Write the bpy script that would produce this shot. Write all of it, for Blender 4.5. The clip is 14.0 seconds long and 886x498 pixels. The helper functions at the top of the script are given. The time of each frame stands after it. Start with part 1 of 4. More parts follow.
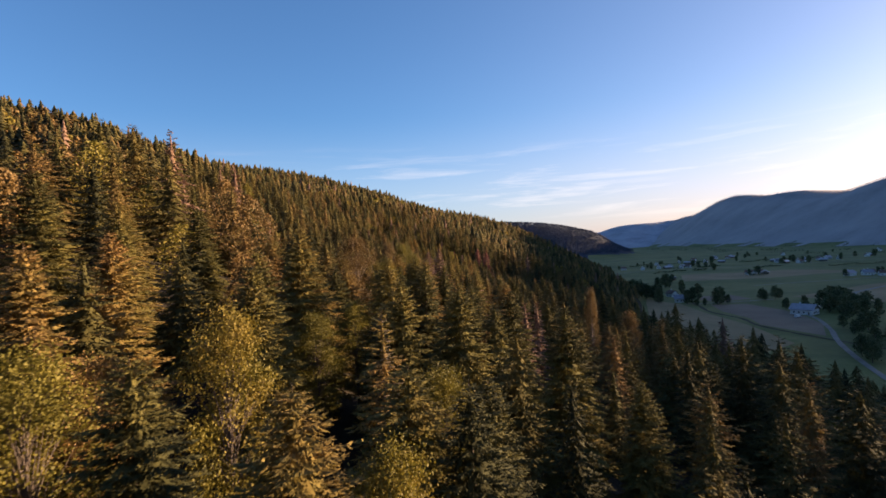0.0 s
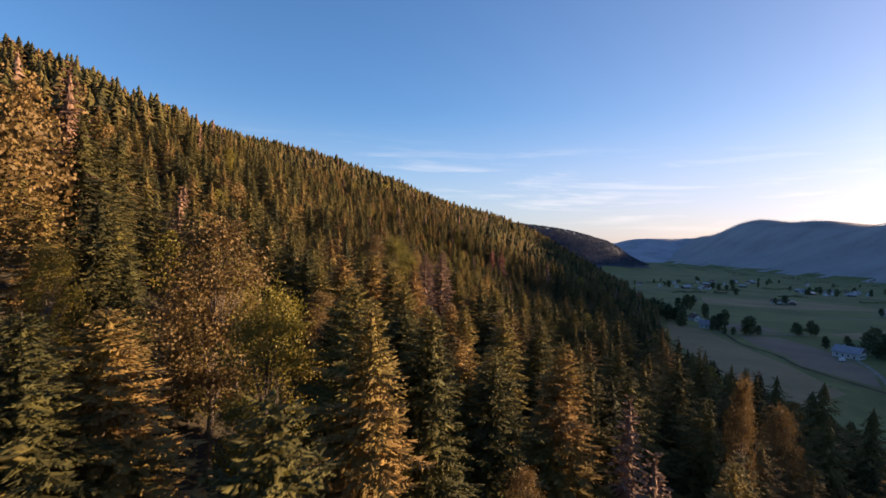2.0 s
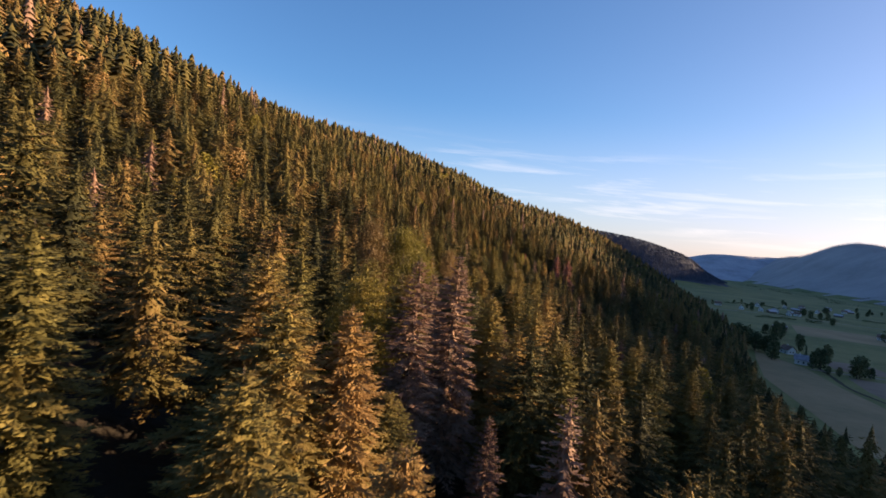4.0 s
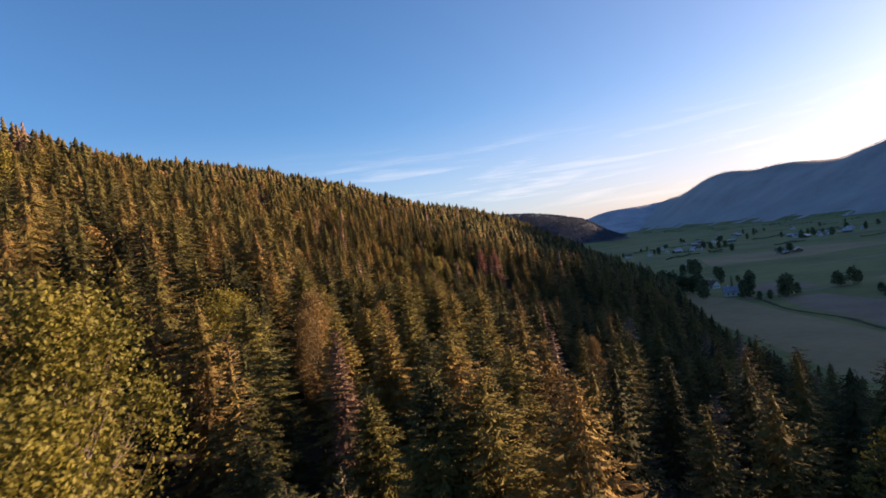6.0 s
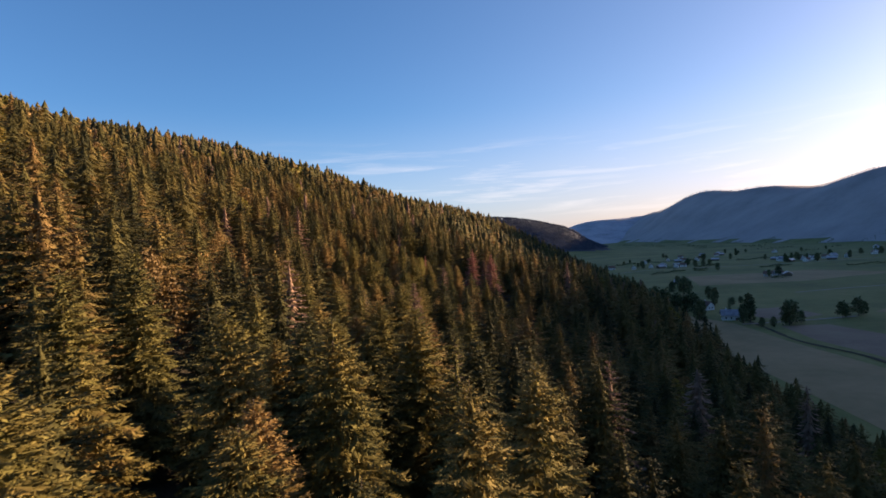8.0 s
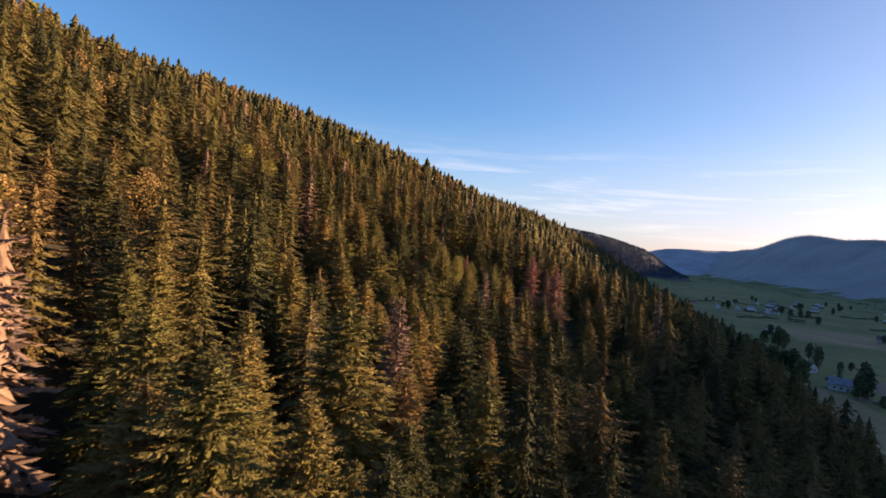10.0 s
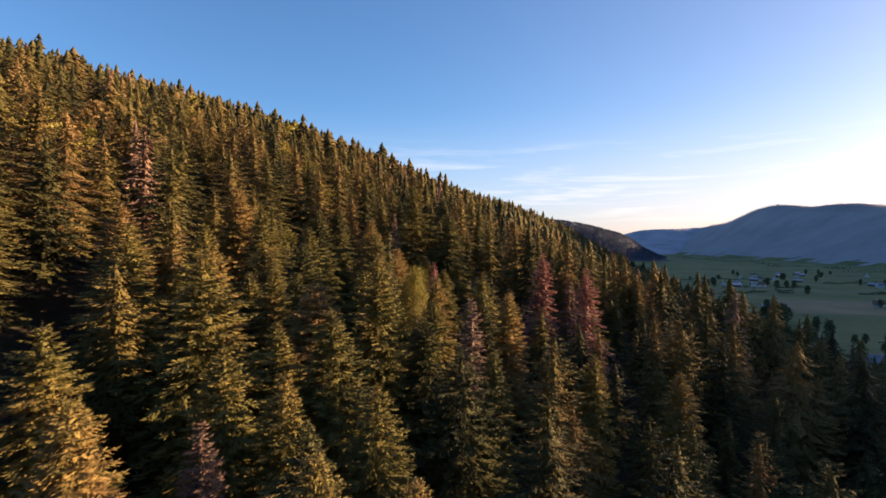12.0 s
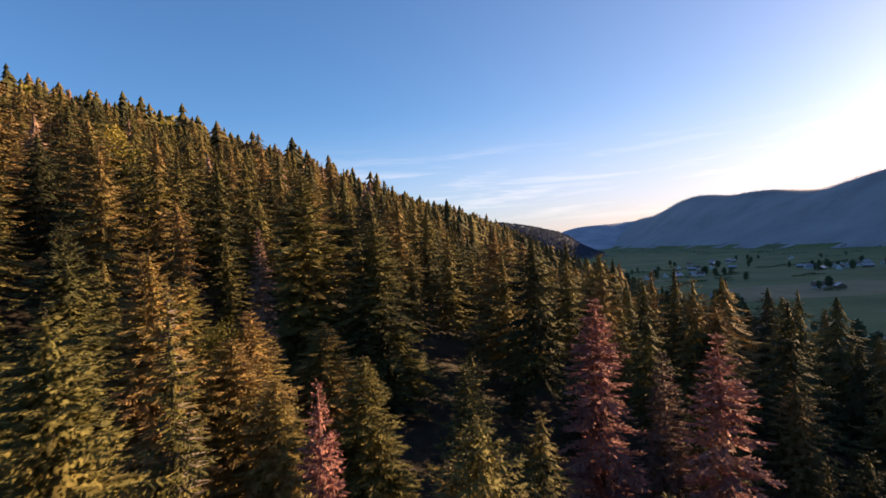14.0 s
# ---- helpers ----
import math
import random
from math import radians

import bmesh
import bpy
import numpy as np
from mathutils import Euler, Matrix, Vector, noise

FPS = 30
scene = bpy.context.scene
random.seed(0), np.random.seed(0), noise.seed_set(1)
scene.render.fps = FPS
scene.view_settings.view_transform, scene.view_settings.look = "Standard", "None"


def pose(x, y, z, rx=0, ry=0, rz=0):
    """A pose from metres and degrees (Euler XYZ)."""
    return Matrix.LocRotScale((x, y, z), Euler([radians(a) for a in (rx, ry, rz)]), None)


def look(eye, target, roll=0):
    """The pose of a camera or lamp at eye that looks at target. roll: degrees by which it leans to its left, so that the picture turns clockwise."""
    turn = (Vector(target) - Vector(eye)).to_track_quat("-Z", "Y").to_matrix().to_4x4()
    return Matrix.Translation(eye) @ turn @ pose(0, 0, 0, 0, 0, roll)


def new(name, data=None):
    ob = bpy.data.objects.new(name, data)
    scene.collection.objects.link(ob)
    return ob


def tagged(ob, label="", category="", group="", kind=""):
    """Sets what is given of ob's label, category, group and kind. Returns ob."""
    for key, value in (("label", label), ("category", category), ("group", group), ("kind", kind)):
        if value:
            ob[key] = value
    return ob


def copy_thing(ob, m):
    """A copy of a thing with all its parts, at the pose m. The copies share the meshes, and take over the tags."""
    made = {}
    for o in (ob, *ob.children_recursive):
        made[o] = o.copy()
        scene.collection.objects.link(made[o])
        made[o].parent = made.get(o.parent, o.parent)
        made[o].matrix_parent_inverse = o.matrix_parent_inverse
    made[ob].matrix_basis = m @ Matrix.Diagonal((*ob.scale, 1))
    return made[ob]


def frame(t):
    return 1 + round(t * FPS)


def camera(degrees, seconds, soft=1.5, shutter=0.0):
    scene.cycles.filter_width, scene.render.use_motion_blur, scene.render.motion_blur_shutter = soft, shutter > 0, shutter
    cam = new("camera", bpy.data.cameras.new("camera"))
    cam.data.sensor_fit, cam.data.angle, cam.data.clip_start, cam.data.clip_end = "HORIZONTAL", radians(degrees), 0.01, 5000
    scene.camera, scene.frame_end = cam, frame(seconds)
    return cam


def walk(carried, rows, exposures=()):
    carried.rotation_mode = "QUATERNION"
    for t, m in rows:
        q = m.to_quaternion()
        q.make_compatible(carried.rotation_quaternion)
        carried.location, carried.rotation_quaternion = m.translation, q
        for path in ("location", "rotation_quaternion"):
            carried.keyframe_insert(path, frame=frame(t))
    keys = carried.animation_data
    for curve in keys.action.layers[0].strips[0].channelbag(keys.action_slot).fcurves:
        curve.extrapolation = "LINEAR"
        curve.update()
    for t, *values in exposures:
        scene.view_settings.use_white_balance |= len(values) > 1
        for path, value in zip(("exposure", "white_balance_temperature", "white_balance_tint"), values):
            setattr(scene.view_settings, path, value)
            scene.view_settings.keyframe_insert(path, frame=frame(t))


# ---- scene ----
cam = camera(80.4, 14.0, soft=1.6, shutter=0.12)
PATH = [
    (0, (2.711, 2.089, 67.115), (2.525, 4.08, 67.116), -3.1),
    (0.5, (1.88, 12.008, 67.299), (1.704, 14.001, 67.301), -2.8),
    (1, (1.263, 21.623, 67.6), (1.083, 23.615, 67.6), -2.0),
    (1.5, (0.631, 31.095, 67.963), (0.443, 33.087, 67.949), -0.5),
    (2, (-0.009, 39.572, 68.172), (-0.239, 41.559, 68.154), 2.5),
    (2.5, (-0.547, 47.097, 68.391), (-0.826, 49.077, 68.367), 4.7),
    (2.7, (-0.78, 50.5, 68.42), (-1.085, 52.476, 68.387), 5.6),
    (4.8, (-1.842, 95.877, 68.54), (-2.371, 97.805, 68.502), 5.3),
    (5, (-2.818, 100.58, 68.585), (-3.322, 102.515, 68.551), 3.9),
    (5.5, (-4.616, 112.4, 68.4), (-4.918, 114.377, 68.384), -3.4),
    (6, (-6.409, 122.426, 68.659), (-6.541, 124.422, 68.649), -7.2),
    (6.5, (-7.948, 131.857, 68.978), (-7.952, 133.857, 68.966), -8.4),
    (7, (-9.12, 141.229, 69.082), (-9.096, 143.229, 69.066), -7.6),
    (7.5, (-9.733, 150.974, 68.981), (-9.763, 152.974, 68.961), -3.9),
    (8, (-10.078, 160.16, 68.989), (-10.131, 162.159, 68.967), -3.1),
    (8.2, (-10.208, 163.68, 68.944), (-10.275, 165.679, 68.922), -2.7),
    (10.3, (-6.964, 203.373, 68.117), (-7.297, 205.344, 68.083), 6.2),
    (10.5, (-7.374, 207.89, 68.098), (-7.716, 209.86, 68.064), 6.0),
    (11, (-8.507, 218.962, 68.0), (-8.822, 220.937, 67.97), 4.0),
    (11.5, (-9.69, 229.949, 68.037), (-9.966, 231.93, 68.007), 2.2),
    (12, (-11.036, 240.613, 68.005), (-11.264, 242.6, 67.98), 0.6),
    (12.5, (-12.095, 251.202, 68.053), (-12.249, 253.196, 68.032), -1.4),
    (13, (-12.846, 261.143, 68.559), (-12.934, 263.141, 68.543), -2.7),
    (13.5, (-13.587, 271.005, 69.273), (-13.617, 273.005, 69.256), -3.2),
    (14, (-14.04, 280.817, 70.016), (-14.044, 282.817, 70.016), -3.3),
]
walk(cam, [(t, look(e, a, r)) for t, e, a, r in PATH],
     exposures=((0, 1.94, 7150, 17), (2.5, 1.9, 7100, 17), (5, 2.07, 7150, 17), (6.5, 1.87, 7000, 16), (8, 1.85, 6950, 16), (10.5, 2.04, 7250, 17), (11.5, 2.1, 7350, 17), (12.5, 2.09, 7350, 17), (14, 1.95, 7100, 17)))

# ---- world, sun ----
SUN_AZ, SUN_EL = 66.0, 8.86      # degrees, clockwise from +y, and above the horizon


def nodes_of(tree):
    tree.nodes.clear()

    def add(kind, **kw):
        n = tree.nodes.new(kind)
        for k, v in kw.items():
            if k in n.inputs:
                n.inputs[k].default_value = v
        return n
    return add, tree.links.new


world = bpy.data.worlds.new("sky")
scene.world = world
world.use_nodes = True
add, link = nodes_of(world.node_tree)
sky = add("ShaderNodeTexSky")
sky.sky_type = 'NISHITA'
sky.sun_disc = False
sky.sun_elevation = radians(SUN_EL)
sky.sun_rotation = radians(SUN_AZ)
sky.altitude = 900
sky.air_density = 1.0
sky.dust_density = 1.7
sky.ozone_density = 4.3
# thin cirrus streaks low over the valley's end
co = add("ShaderNodeTexCoord")
mp = add("ShaderNodeMapping")
mp.inputs["Scale"].default_value = (2.6, 2.6, 30.0)
mp.inputs["Rotation"].default_value = (0.03, 0.05, 0.3)
nz = add("ShaderNodeTexNoise", Scale=1.6, Detail=6.0, Roughness=0.62, Distortion=0.5)
rp = add("ShaderNodeValToRGB")
rp.color_ramp.elements[0].position, rp.color_ramp.elements[1].position = 0.52, 0.78
sep = add("ShaderNodeSeparateXYZ")
band = add("ShaderNodeValToRGB")
e = band.color_ramp.elements
e[0].position, e[0].color = 0.02, (0, 0, 0, 1)
e[1].position, e[1].color = 0.07, (1, 1, 1, 1)
q = e.new(0.13)
q.color = (0.8, 0.8, 0.8, 1)
q = e.new(0.2)
q.color = (0, 0, 0, 1)
mul = add("ShaderNodeMath")
mul.operation = 'MULTIPLY'
mul2 = add("ShaderNodeMath")
mul2.operation = 'MULTIPLY'
mul2.inputs[1].default_value = 0.42
cloud = add("ShaderNodeMixRGB")
cloud.inputs[2].default_value = (5.2, 4.9, 4.8, 1)
bg = add("ShaderNodeBackground", Strength=0.073)
out = add("ShaderNodeOutputWorld")
link(co.outputs["Generated"], mp.inputs["Vector"])
link(mp.outputs[0], nz.inputs["Vector"])
link(nz.outputs["Fac"], rp.inputs[0])
link(co.outputs["Generated"], sep.inputs[0])
link(sep.outputs["Z"], band.inputs[0])
link(rp.outputs[0], mul.inputs[0])
link(band.outputs[0], mul.inputs[1])
link(mul.outputs[0], mul2.inputs[0])
veil = add("ShaderNodeMapRange")
veil.interpolation_type = 'SMOOTHSTEP'
for i, q in enumerate((0.0, 0.26, 0.45, 0.0)):
    veil.inputs[i + 1].default_value = q
mist = add("ShaderNodeMixRGB")
mist.inputs[2].default_value = (3.1, 2.8, 3.25, 1)
link(sep.outputs["Z"], veil.inputs[0])
link(veil.outputs[0], mist.inputs[0])
link(sky.outputs[0], mist.inputs[1])
link(mul2.outputs[0], cloud.inputs[0])
# whiter haze towards the sun, deeper blue away from it
sa, se = radians(SUN_AZ), radians(SUN_EL)
sun_way = Vector((math.sin(sa) * math.cos(se), math.cos(sa) * math.cos(se), math.sin(se)))
near_sun = add("ShaderNodeVectorMath")
near_sun.operation = 'DOT_PRODUCT'
near_sun.inputs[1].default_value = sun_way
halo = add("ShaderNodeMapRange")
halo.interpolation_type = 'SMOOTHSTEP'
for i, q in enumerate((0.1, 0.95, 0.0, 1.0)):
    halo.inputs[i + 1].default_value = q
glare = add("ShaderNodeMixRGB")
glare.blend_type = 'MULTIPLY'
glare.inputs[0].default_value = 1.0
tint = add("ShaderNodeMixRGB")
tint.inputs[1].default_value = (0.84, 1.0, 1.07, 1)
tint.inputs[2].default_value = (1.17, 0.93, 0.89, 1)
link(co.outputs["Generated"], near_sun.inputs[0])
link(near_sun.outputs["Value"], halo.inputs[0])
link(halo.outputs[0], tint.inputs[0])
link(tint.outputs[0], glare.inputs[2])
link(mist.outputs[0], glare.inputs[1])
link(glare.outputs[0], cloud.inputs[1])
link(cloud.outputs[0], bg.inputs["Color"])
link(bg.outputs[0], out.inputs["Surface"])

lamp = bpy.data.lights.new("sun", 'SUN')
lamp.energy, lamp.angle, lamp.color = 5.0, radians(0.5), (1.0, 0.74, 0.48)
sun = new("sun", lamp)
sun.matrix_world = Matrix.Translation((300, 300, 600)) @ sun_way.to_track_quat("Z", "Y").to_matrix().to_4x4()


# ---- materials ----
def material(name, ramp, scale, scale2, rough=0.85, bump=0.0, bump_scale=4.0, rand=0.0, glow=0.0, metal=0.0, contrast=0.5, trees=0.0, gaps=0.0):
    """Colours of ramp mixed by two sizes of noise in metres of the world and, by rand, from object to object or, by trees, from tree to tree; glow lets light through, gaps opens the fine spaces between needles, of that size in metres."""
    m = bpy.data.materials.new(name)
    m.use_nodes = True
    add, link = nodes_of(m.node_tree)
    geo = add("ShaderNodeNewGeometry")
    big = add("ShaderNodeTexNoise", Scale=1.0 / scale, Detail=3.0, Roughness=0.55)
    fine = add("ShaderNodeTexNoise", Scale=1.0 / scale2, Detail=5.0, Roughness=0.65)
    link(geo.outputs["Position"], big.inputs["Vector"])
    link(geo.outputs["Position"], fine.inputs["Vector"])
    mix = add("ShaderNodeMath")
    mix.operation = 'MULTIPLY_ADD'
    mix.inputs[1].default_value = contrast
    mix.inputs[2].default_value = -contrast / 2 + 0.0
    link(fine.outputs["Fac"], mix.inputs[0])
    tot = add("ShaderNodeMath")
    tot.operation = 'ADD'
    link(big.outputs["Fac"], tot.inputs[0])
    link(mix.outputs[0], tot.inputs[1])
    last = tot
    if rand or trees:
        info = add("ShaderNodeAttribute") if trees else add("ShaderNodeObjectInfo")
        if trees:
            info.attribute_name, rand = "tone", trees
        sc = add("ShaderNodeMath")
        sc.operation = 'MULTIPLY_ADD'
        sc.inputs[1].default_value = rand
        sc.inputs[2].default_value = -rand / 2
        link(info.outputs["Fac" if trees else "Random"], sc.inputs[0])
        last = add("ShaderNodeMath")
        last.operation = 'ADD'
        link(tot.outputs[0], last.inputs[0])
        link(sc.outputs[0], last.inputs[1])
    cr = add("ShaderNodeValToRGB")
    els = cr.color_ramp.elements
    els[0].position, els[0].color = ramp[0][0], (*ramp[0][1], 1)
    els[1].position, els[1].color = ramp[-1][0], (*ramp[-1][1], 1)
    for p, c in ramp[1:-1]:
        els.new(p).color = (*c, 1)
    link(last.outputs[0], cr.inputs[0])
    bsdf = add("ShaderNodeBsdfPrincipled", Roughness=rough, Metallic=metal)
    if "Specular IOR Level" in bsdf.inputs:
        bsdf.inputs["Specular IOR Level"].default_value = 0.25
    link(cr.outputs[0], bsdf.inputs["Base Color"])
    if bump:
        bn = add("ShaderNodeTexNoise", Scale=1.0 / bump_scale, Detail=6.0, Roughness=0.7)
        link(geo.outputs["Position"], bn.inputs["Vector"])
        bp = add("ShaderNodeBump", Strength=min(1.0, bump), Distance=bump_scale * 0.6)
        link(bn.outputs["Fac"], bp.inputs["Height"])
        link(bp.outputs[0], bsdf.inputs["Normal"])
    o = add("ShaderNodeOutputMaterial")
    if glow:
        tr = add("ShaderNodeBsdfTranslucent")
        link(cr.outputs[0], tr.inputs["Color"])
        ms = add("ShaderNodeMixShader")
        ms.inputs[0].default_value = glow
        link(bsdf.outputs[0], ms.inputs[1])
        link(tr.outputs[0], ms.inputs[2])
        bsdf = ms
    if gaps:
        comb = add("ShaderNodeTexNoise", Scale=1.0 / gaps, Detail=1.5, Roughness=0.6, Distortion=0.6)
        link(geo.outputs["Position"], comb.inputs["Vector"])
        cut = add("ShaderNodeMath")
        cut.operation = 'GREATER_THAN'
        cut.inputs[1].default_value = 0.46
        link(comb.outputs["Fac"], cut.inputs[0])
        ms = add("ShaderNodeMixShader")
        link(cut.outputs[0], ms.inputs[0])
        link(add("ShaderNodeBsdfTransparent").outputs[0], ms.inputs[1])
        link(bsdf.outputs[0], ms.inputs[2])
        bsdf = ms
    link(bsdf.outputs[0], o.inputs["Surface"])
    return m


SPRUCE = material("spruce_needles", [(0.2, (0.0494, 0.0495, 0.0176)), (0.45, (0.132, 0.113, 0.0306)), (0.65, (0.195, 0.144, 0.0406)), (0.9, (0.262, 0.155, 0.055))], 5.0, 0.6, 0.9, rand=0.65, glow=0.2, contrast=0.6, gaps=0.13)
# needle ramp a third darker: the massed slope's dimmer light is in the colour
DIM_WOODS = material("dim_spruce_woods", [(0.2, (0.0318, 0.0323, 0.0117)), (0.45, (0.0851, 0.0732, 0.0203)), (0.65, (0.125, 0.0941, 0.027)), (0.9, (0.169, 0.101, 0.0366))], 5.0, 0.6, 0.9, trees=0.65, glow=0.16, contrast=0.6, gaps=0.2)
DIM_FARWOODS = material("dim_hillside_spruces", [(0.2, (0.0318, 0.0323, 0.0117)), (0.45, (0.0851, 0.0732, 0.0203)), (0.65, (0.125, 0.0941, 0.027)), (0.9, (0.169, 0.101, 0.0366))], 5.0, 0.6, 0.9, trees=0.65, glow=0.1, contrast=0.6)
DEAD = material("dry_needles", [(0.2, (0.122, 0.0693, 0.0461)), (0.5, (0.194, 0.114, 0.0768)), (0.8, (0.259, 0.165, 0.112))], 3.0, 0.4, 0.85, rand=0.35, glow=0.1, gaps=0.12)
RUST = material("rust_red_needles", [(0.2, (0.18, 0.075, 0.06)), (0.5, (0.28, 0.115, 0.09)), (0.8, (0.33, 0.18, 0.13))], 3.0, 0.4, 0.85, rand=0.2, glow=0.15, gaps=0.13)
GOLD = material("yellow_leaves", [(0.2, (0.0924, 0.084, 0.016)), (0.5, (0.168, 0.141, 0.024)), (0.8, (0.244, 0.176, 0.036))], 3.0, 0.4, 0.65, rand=0.4, glow=0.3)
OCHRE = material("ochre_leaves", [(0.2, (0.101, 0.0655, 0.024)), (0.5, (0.168, 0.105, 0.036)), (0.8, (0.235, 0.139, 0.044))], 4.0, 0.5, 0.65, rand=0.5, glow=0.25)
DEADWOOD = material("dry_needle_woods", [(0.2, (0.122, 0.0693, 0.0461)), (0.5, (0.194, 0.114, 0.0768)), (0.8, (0.259, 0.165, 0.112))], 3.0, 0.4, 0.85, trees=0.35, glow=0.1)
GOLDWOOD = material("yellow_leaf_woods", [(0.2, (0.0924, 0.084, 0.016)), (0.5, (0.168, 0.141, 0.024)), (0.8, (0.244, 0.176, 0.036))], 3.0, 0.4, 0.65, trees=0.4, glow=0.3)
OCHREWOOD = material("ochre_leaf_woods", [(0.2, (0.101, 0.0655, 0.024)), (0.5, (0.168, 0.105, 0.036)), (0.8, (0.235, 0.139, 0.044))], 4.0, 0.5, 0.65, trees=0.5, glow=0.25)
DARKLEAF = material("dark_green_leaves", [(0.2, (0.047, 0.0655, 0.0302)), (0.5, (0.0914, 0.113, 0.0504)), (0.8, (0.157, 0.157, 0.0706))], 4.0, 0.7, 0.75, rand=0.3, glow=0.15)
BARK = material("bark", [(0.2, (0.05, 0.038, 0.03)), (0.5, (0.105, 0.08, 0.064)), (0.8, (0.18, 0.145, 0.12))], 2.0, 0.12, 0.9, bump=0.5, bump_scale=0.1, rand=0.3)
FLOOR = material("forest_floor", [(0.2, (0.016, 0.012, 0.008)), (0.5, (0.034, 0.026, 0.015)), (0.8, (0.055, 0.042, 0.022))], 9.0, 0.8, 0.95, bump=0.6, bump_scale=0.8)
GRASS = material("meadow", [(0.25, (0.0672, 0.0889, 0.0266)), (0.45, (0.102, 0.122, 0.0342)), (0.6, (0.14, 0.15, 0.0456)), (0.8, (0.181, 0.167, 0.0617))], 90.0, 9.0, 0.9, bump=0.3, bump_scale=1.0, contrast=0.5)
MOWN = material("mown_meadow", [(0.25, (0.161, 0.125, 0.057)), (0.5, (0.218, 0.164, 0.0798)), (0.75, (0.27, 0.198, 0.104))], 60.0, 6.0, 0.92, bump=0.3, bump_scale=0.6)
PLOUGH = material("stubble_field", [(0.25, (0.13, 0.1, 0.07)), (0.5, (0.18, 0.135, 0.095)), (0.75, (0.2, 0.165, 0.11))], 30.0, 3.0, 0.95, bump=0.4, bump_scale=0.6)
# pale base colour: the haze over the far mountain is put into it
HAZED_FAR = material("hazed_far_woods", [(0.25, (0.198, 0.189, 0.196)), (0.5, (0.258, 0.243, 0.247)), (0.8, (0.318, 0.295, 0.293))], 160.0, 14.0, 0.95, bump=0.25, bump_scale=7.0, contrast=0.4)
# distance haze painted in as a pale blue base
HAZE_TINT = material("haze_tinted_hill", [(0.25, (0.226, 0.239, 0.268)), (0.5, (0.293, 0.311, 0.356)), (0.8, (0.36, 0.372, 0.416))], 120.0, 30.0, 0.95, bump=0.6, bump_scale=20.0)
# blue base colour carries the middle hill's haze and greys the warm sunlight
HAZED_WOOD = material("hazed_spruce_woods", [(0.25, (0.036, 0.046, 0.066)), (0.5, (0.046, 0.056, 0.078)), (0.8, (0.058, 0.068, 0.09))], 60.0, 12.0, 0.95, bump=0.6, bump_scale=12.0, contrast=0.6)
GRAVEL = material("gravel_track", [(0.25, (0.14, 0.13, 0.115)), (0.5, (0.19, 0.18, 0.16)), (0.75, (0.24, 0.225, 0.2))], 8.0, 0.7, 0.95, bump=0.4, bump_scale=0.2)
DITCH = material("stream_bank", [(0.25, (0.02, 0.02, 0.014)), (0.5, (0.035, 0.033, 0.02)), (0.75, (0.06, 0.05, 0.03))], 12.0, 1.5, 0.95, bump=0.6, bump_scale=0.8)
PLASTER = material("white_plaster", [(0.2, (0.5, 0.49, 0.47)), (0.5, (0.62, 0.61, 0.59)), (0.8, (0.72, 0.71, 0.69))], 3.0, 0.3, 0.9, rand=0.3)
ROOF = material("grey_roof_tiles", [(0.2, (0.13, 0.13, 0.15)), (0.5, (0.22, 0.22, 0.25)), (0.8, (0.3, 0.29, 0.32))], 3.0, 0.4, 0.7, rand=0.5)
REDROOF = material("brown_roof_tiles", [(0.2, (0.09, 0.05, 0.04)), (0.5, (0.15, 0.085, 0.065)), (0.8, (0.2, 0.12, 0.09))], 3.0, 0.4, 0.8, rand=0.4)
PLANK = material("weathered_planks", [(0.2, (0.09, 0.065, 0.045)), (0.5, (0.16, 0.12, 0.085)), (0.8, (0.22, 0.17, 0.12))], 2.0, 0.2, 0.85)
GLASS = material("dark_panes", [(0.2, (0.02, 0.023, 0.028)), (0.8, (0.05, 0.055, 0.065))], 2.0, 0.4, 0.12)
METAL = material("sheet_metal", [(0.2, (0.25, 0.26, 0.28)), (0.8, (0.36, 0.37, 0.39))], 2.0, 0.4, 0.45, metal=0.4)
WHITE = material("white_paint", [(0.2, (0.6, 0.6, 0.6)), (0.8, (0.75, 0.75, 0.75))], 2.0, 0.3, 0.35)
RUBBER = material("rubber", [(0.2, (0.02, 0.02, 0.02)), (0.8, (0.04, 0.04, 0.04))], 1.0, 0.2, 0.8)


# ---- mesh helpers ----
def mesh_of(name, verts, tris, mats, index=None, smooth=False, tone=None):
    verts = np.asarray(verts, dtype=np.float32).reshape(-1, 3)
    tris = np.asarray(tris, dtype=np.int32).reshape(-1, 3)
    me = bpy.data.meshes.new(name)
    me.vertices.add(len(verts))
    me.vertices.foreach_set("co", verts.ravel())
    me.loops.add(tris.size)
    me.loops.foreach_set("vertex_index", tris.ravel())
    me.polygons.add(len(tris))
    me.polygons.foreach_set("loop_start", np.arange(0, tris.size, 3, dtype=np.int32))
    me.polygons.foreach_set("loop_total", np.full(len(tris), 3, dtype=np.int32))
    for m in mats:
        me.materials.append(m)
    if index is not None:
        me.polygons.foreach_set("material_index", np.asarray(index, dtype=np.int32))
    if smooth:
        me.polygons.foreach_set("use_smooth", np.ones(len(tris), dtype=bool))
    if tone is not None:
        me.attributes.new("tone", 'FLOAT', 'POINT').data.foreach_set("value", np.asarray(tone, dtype=np.float32))
    me.update(calc_edges=True)
    return me


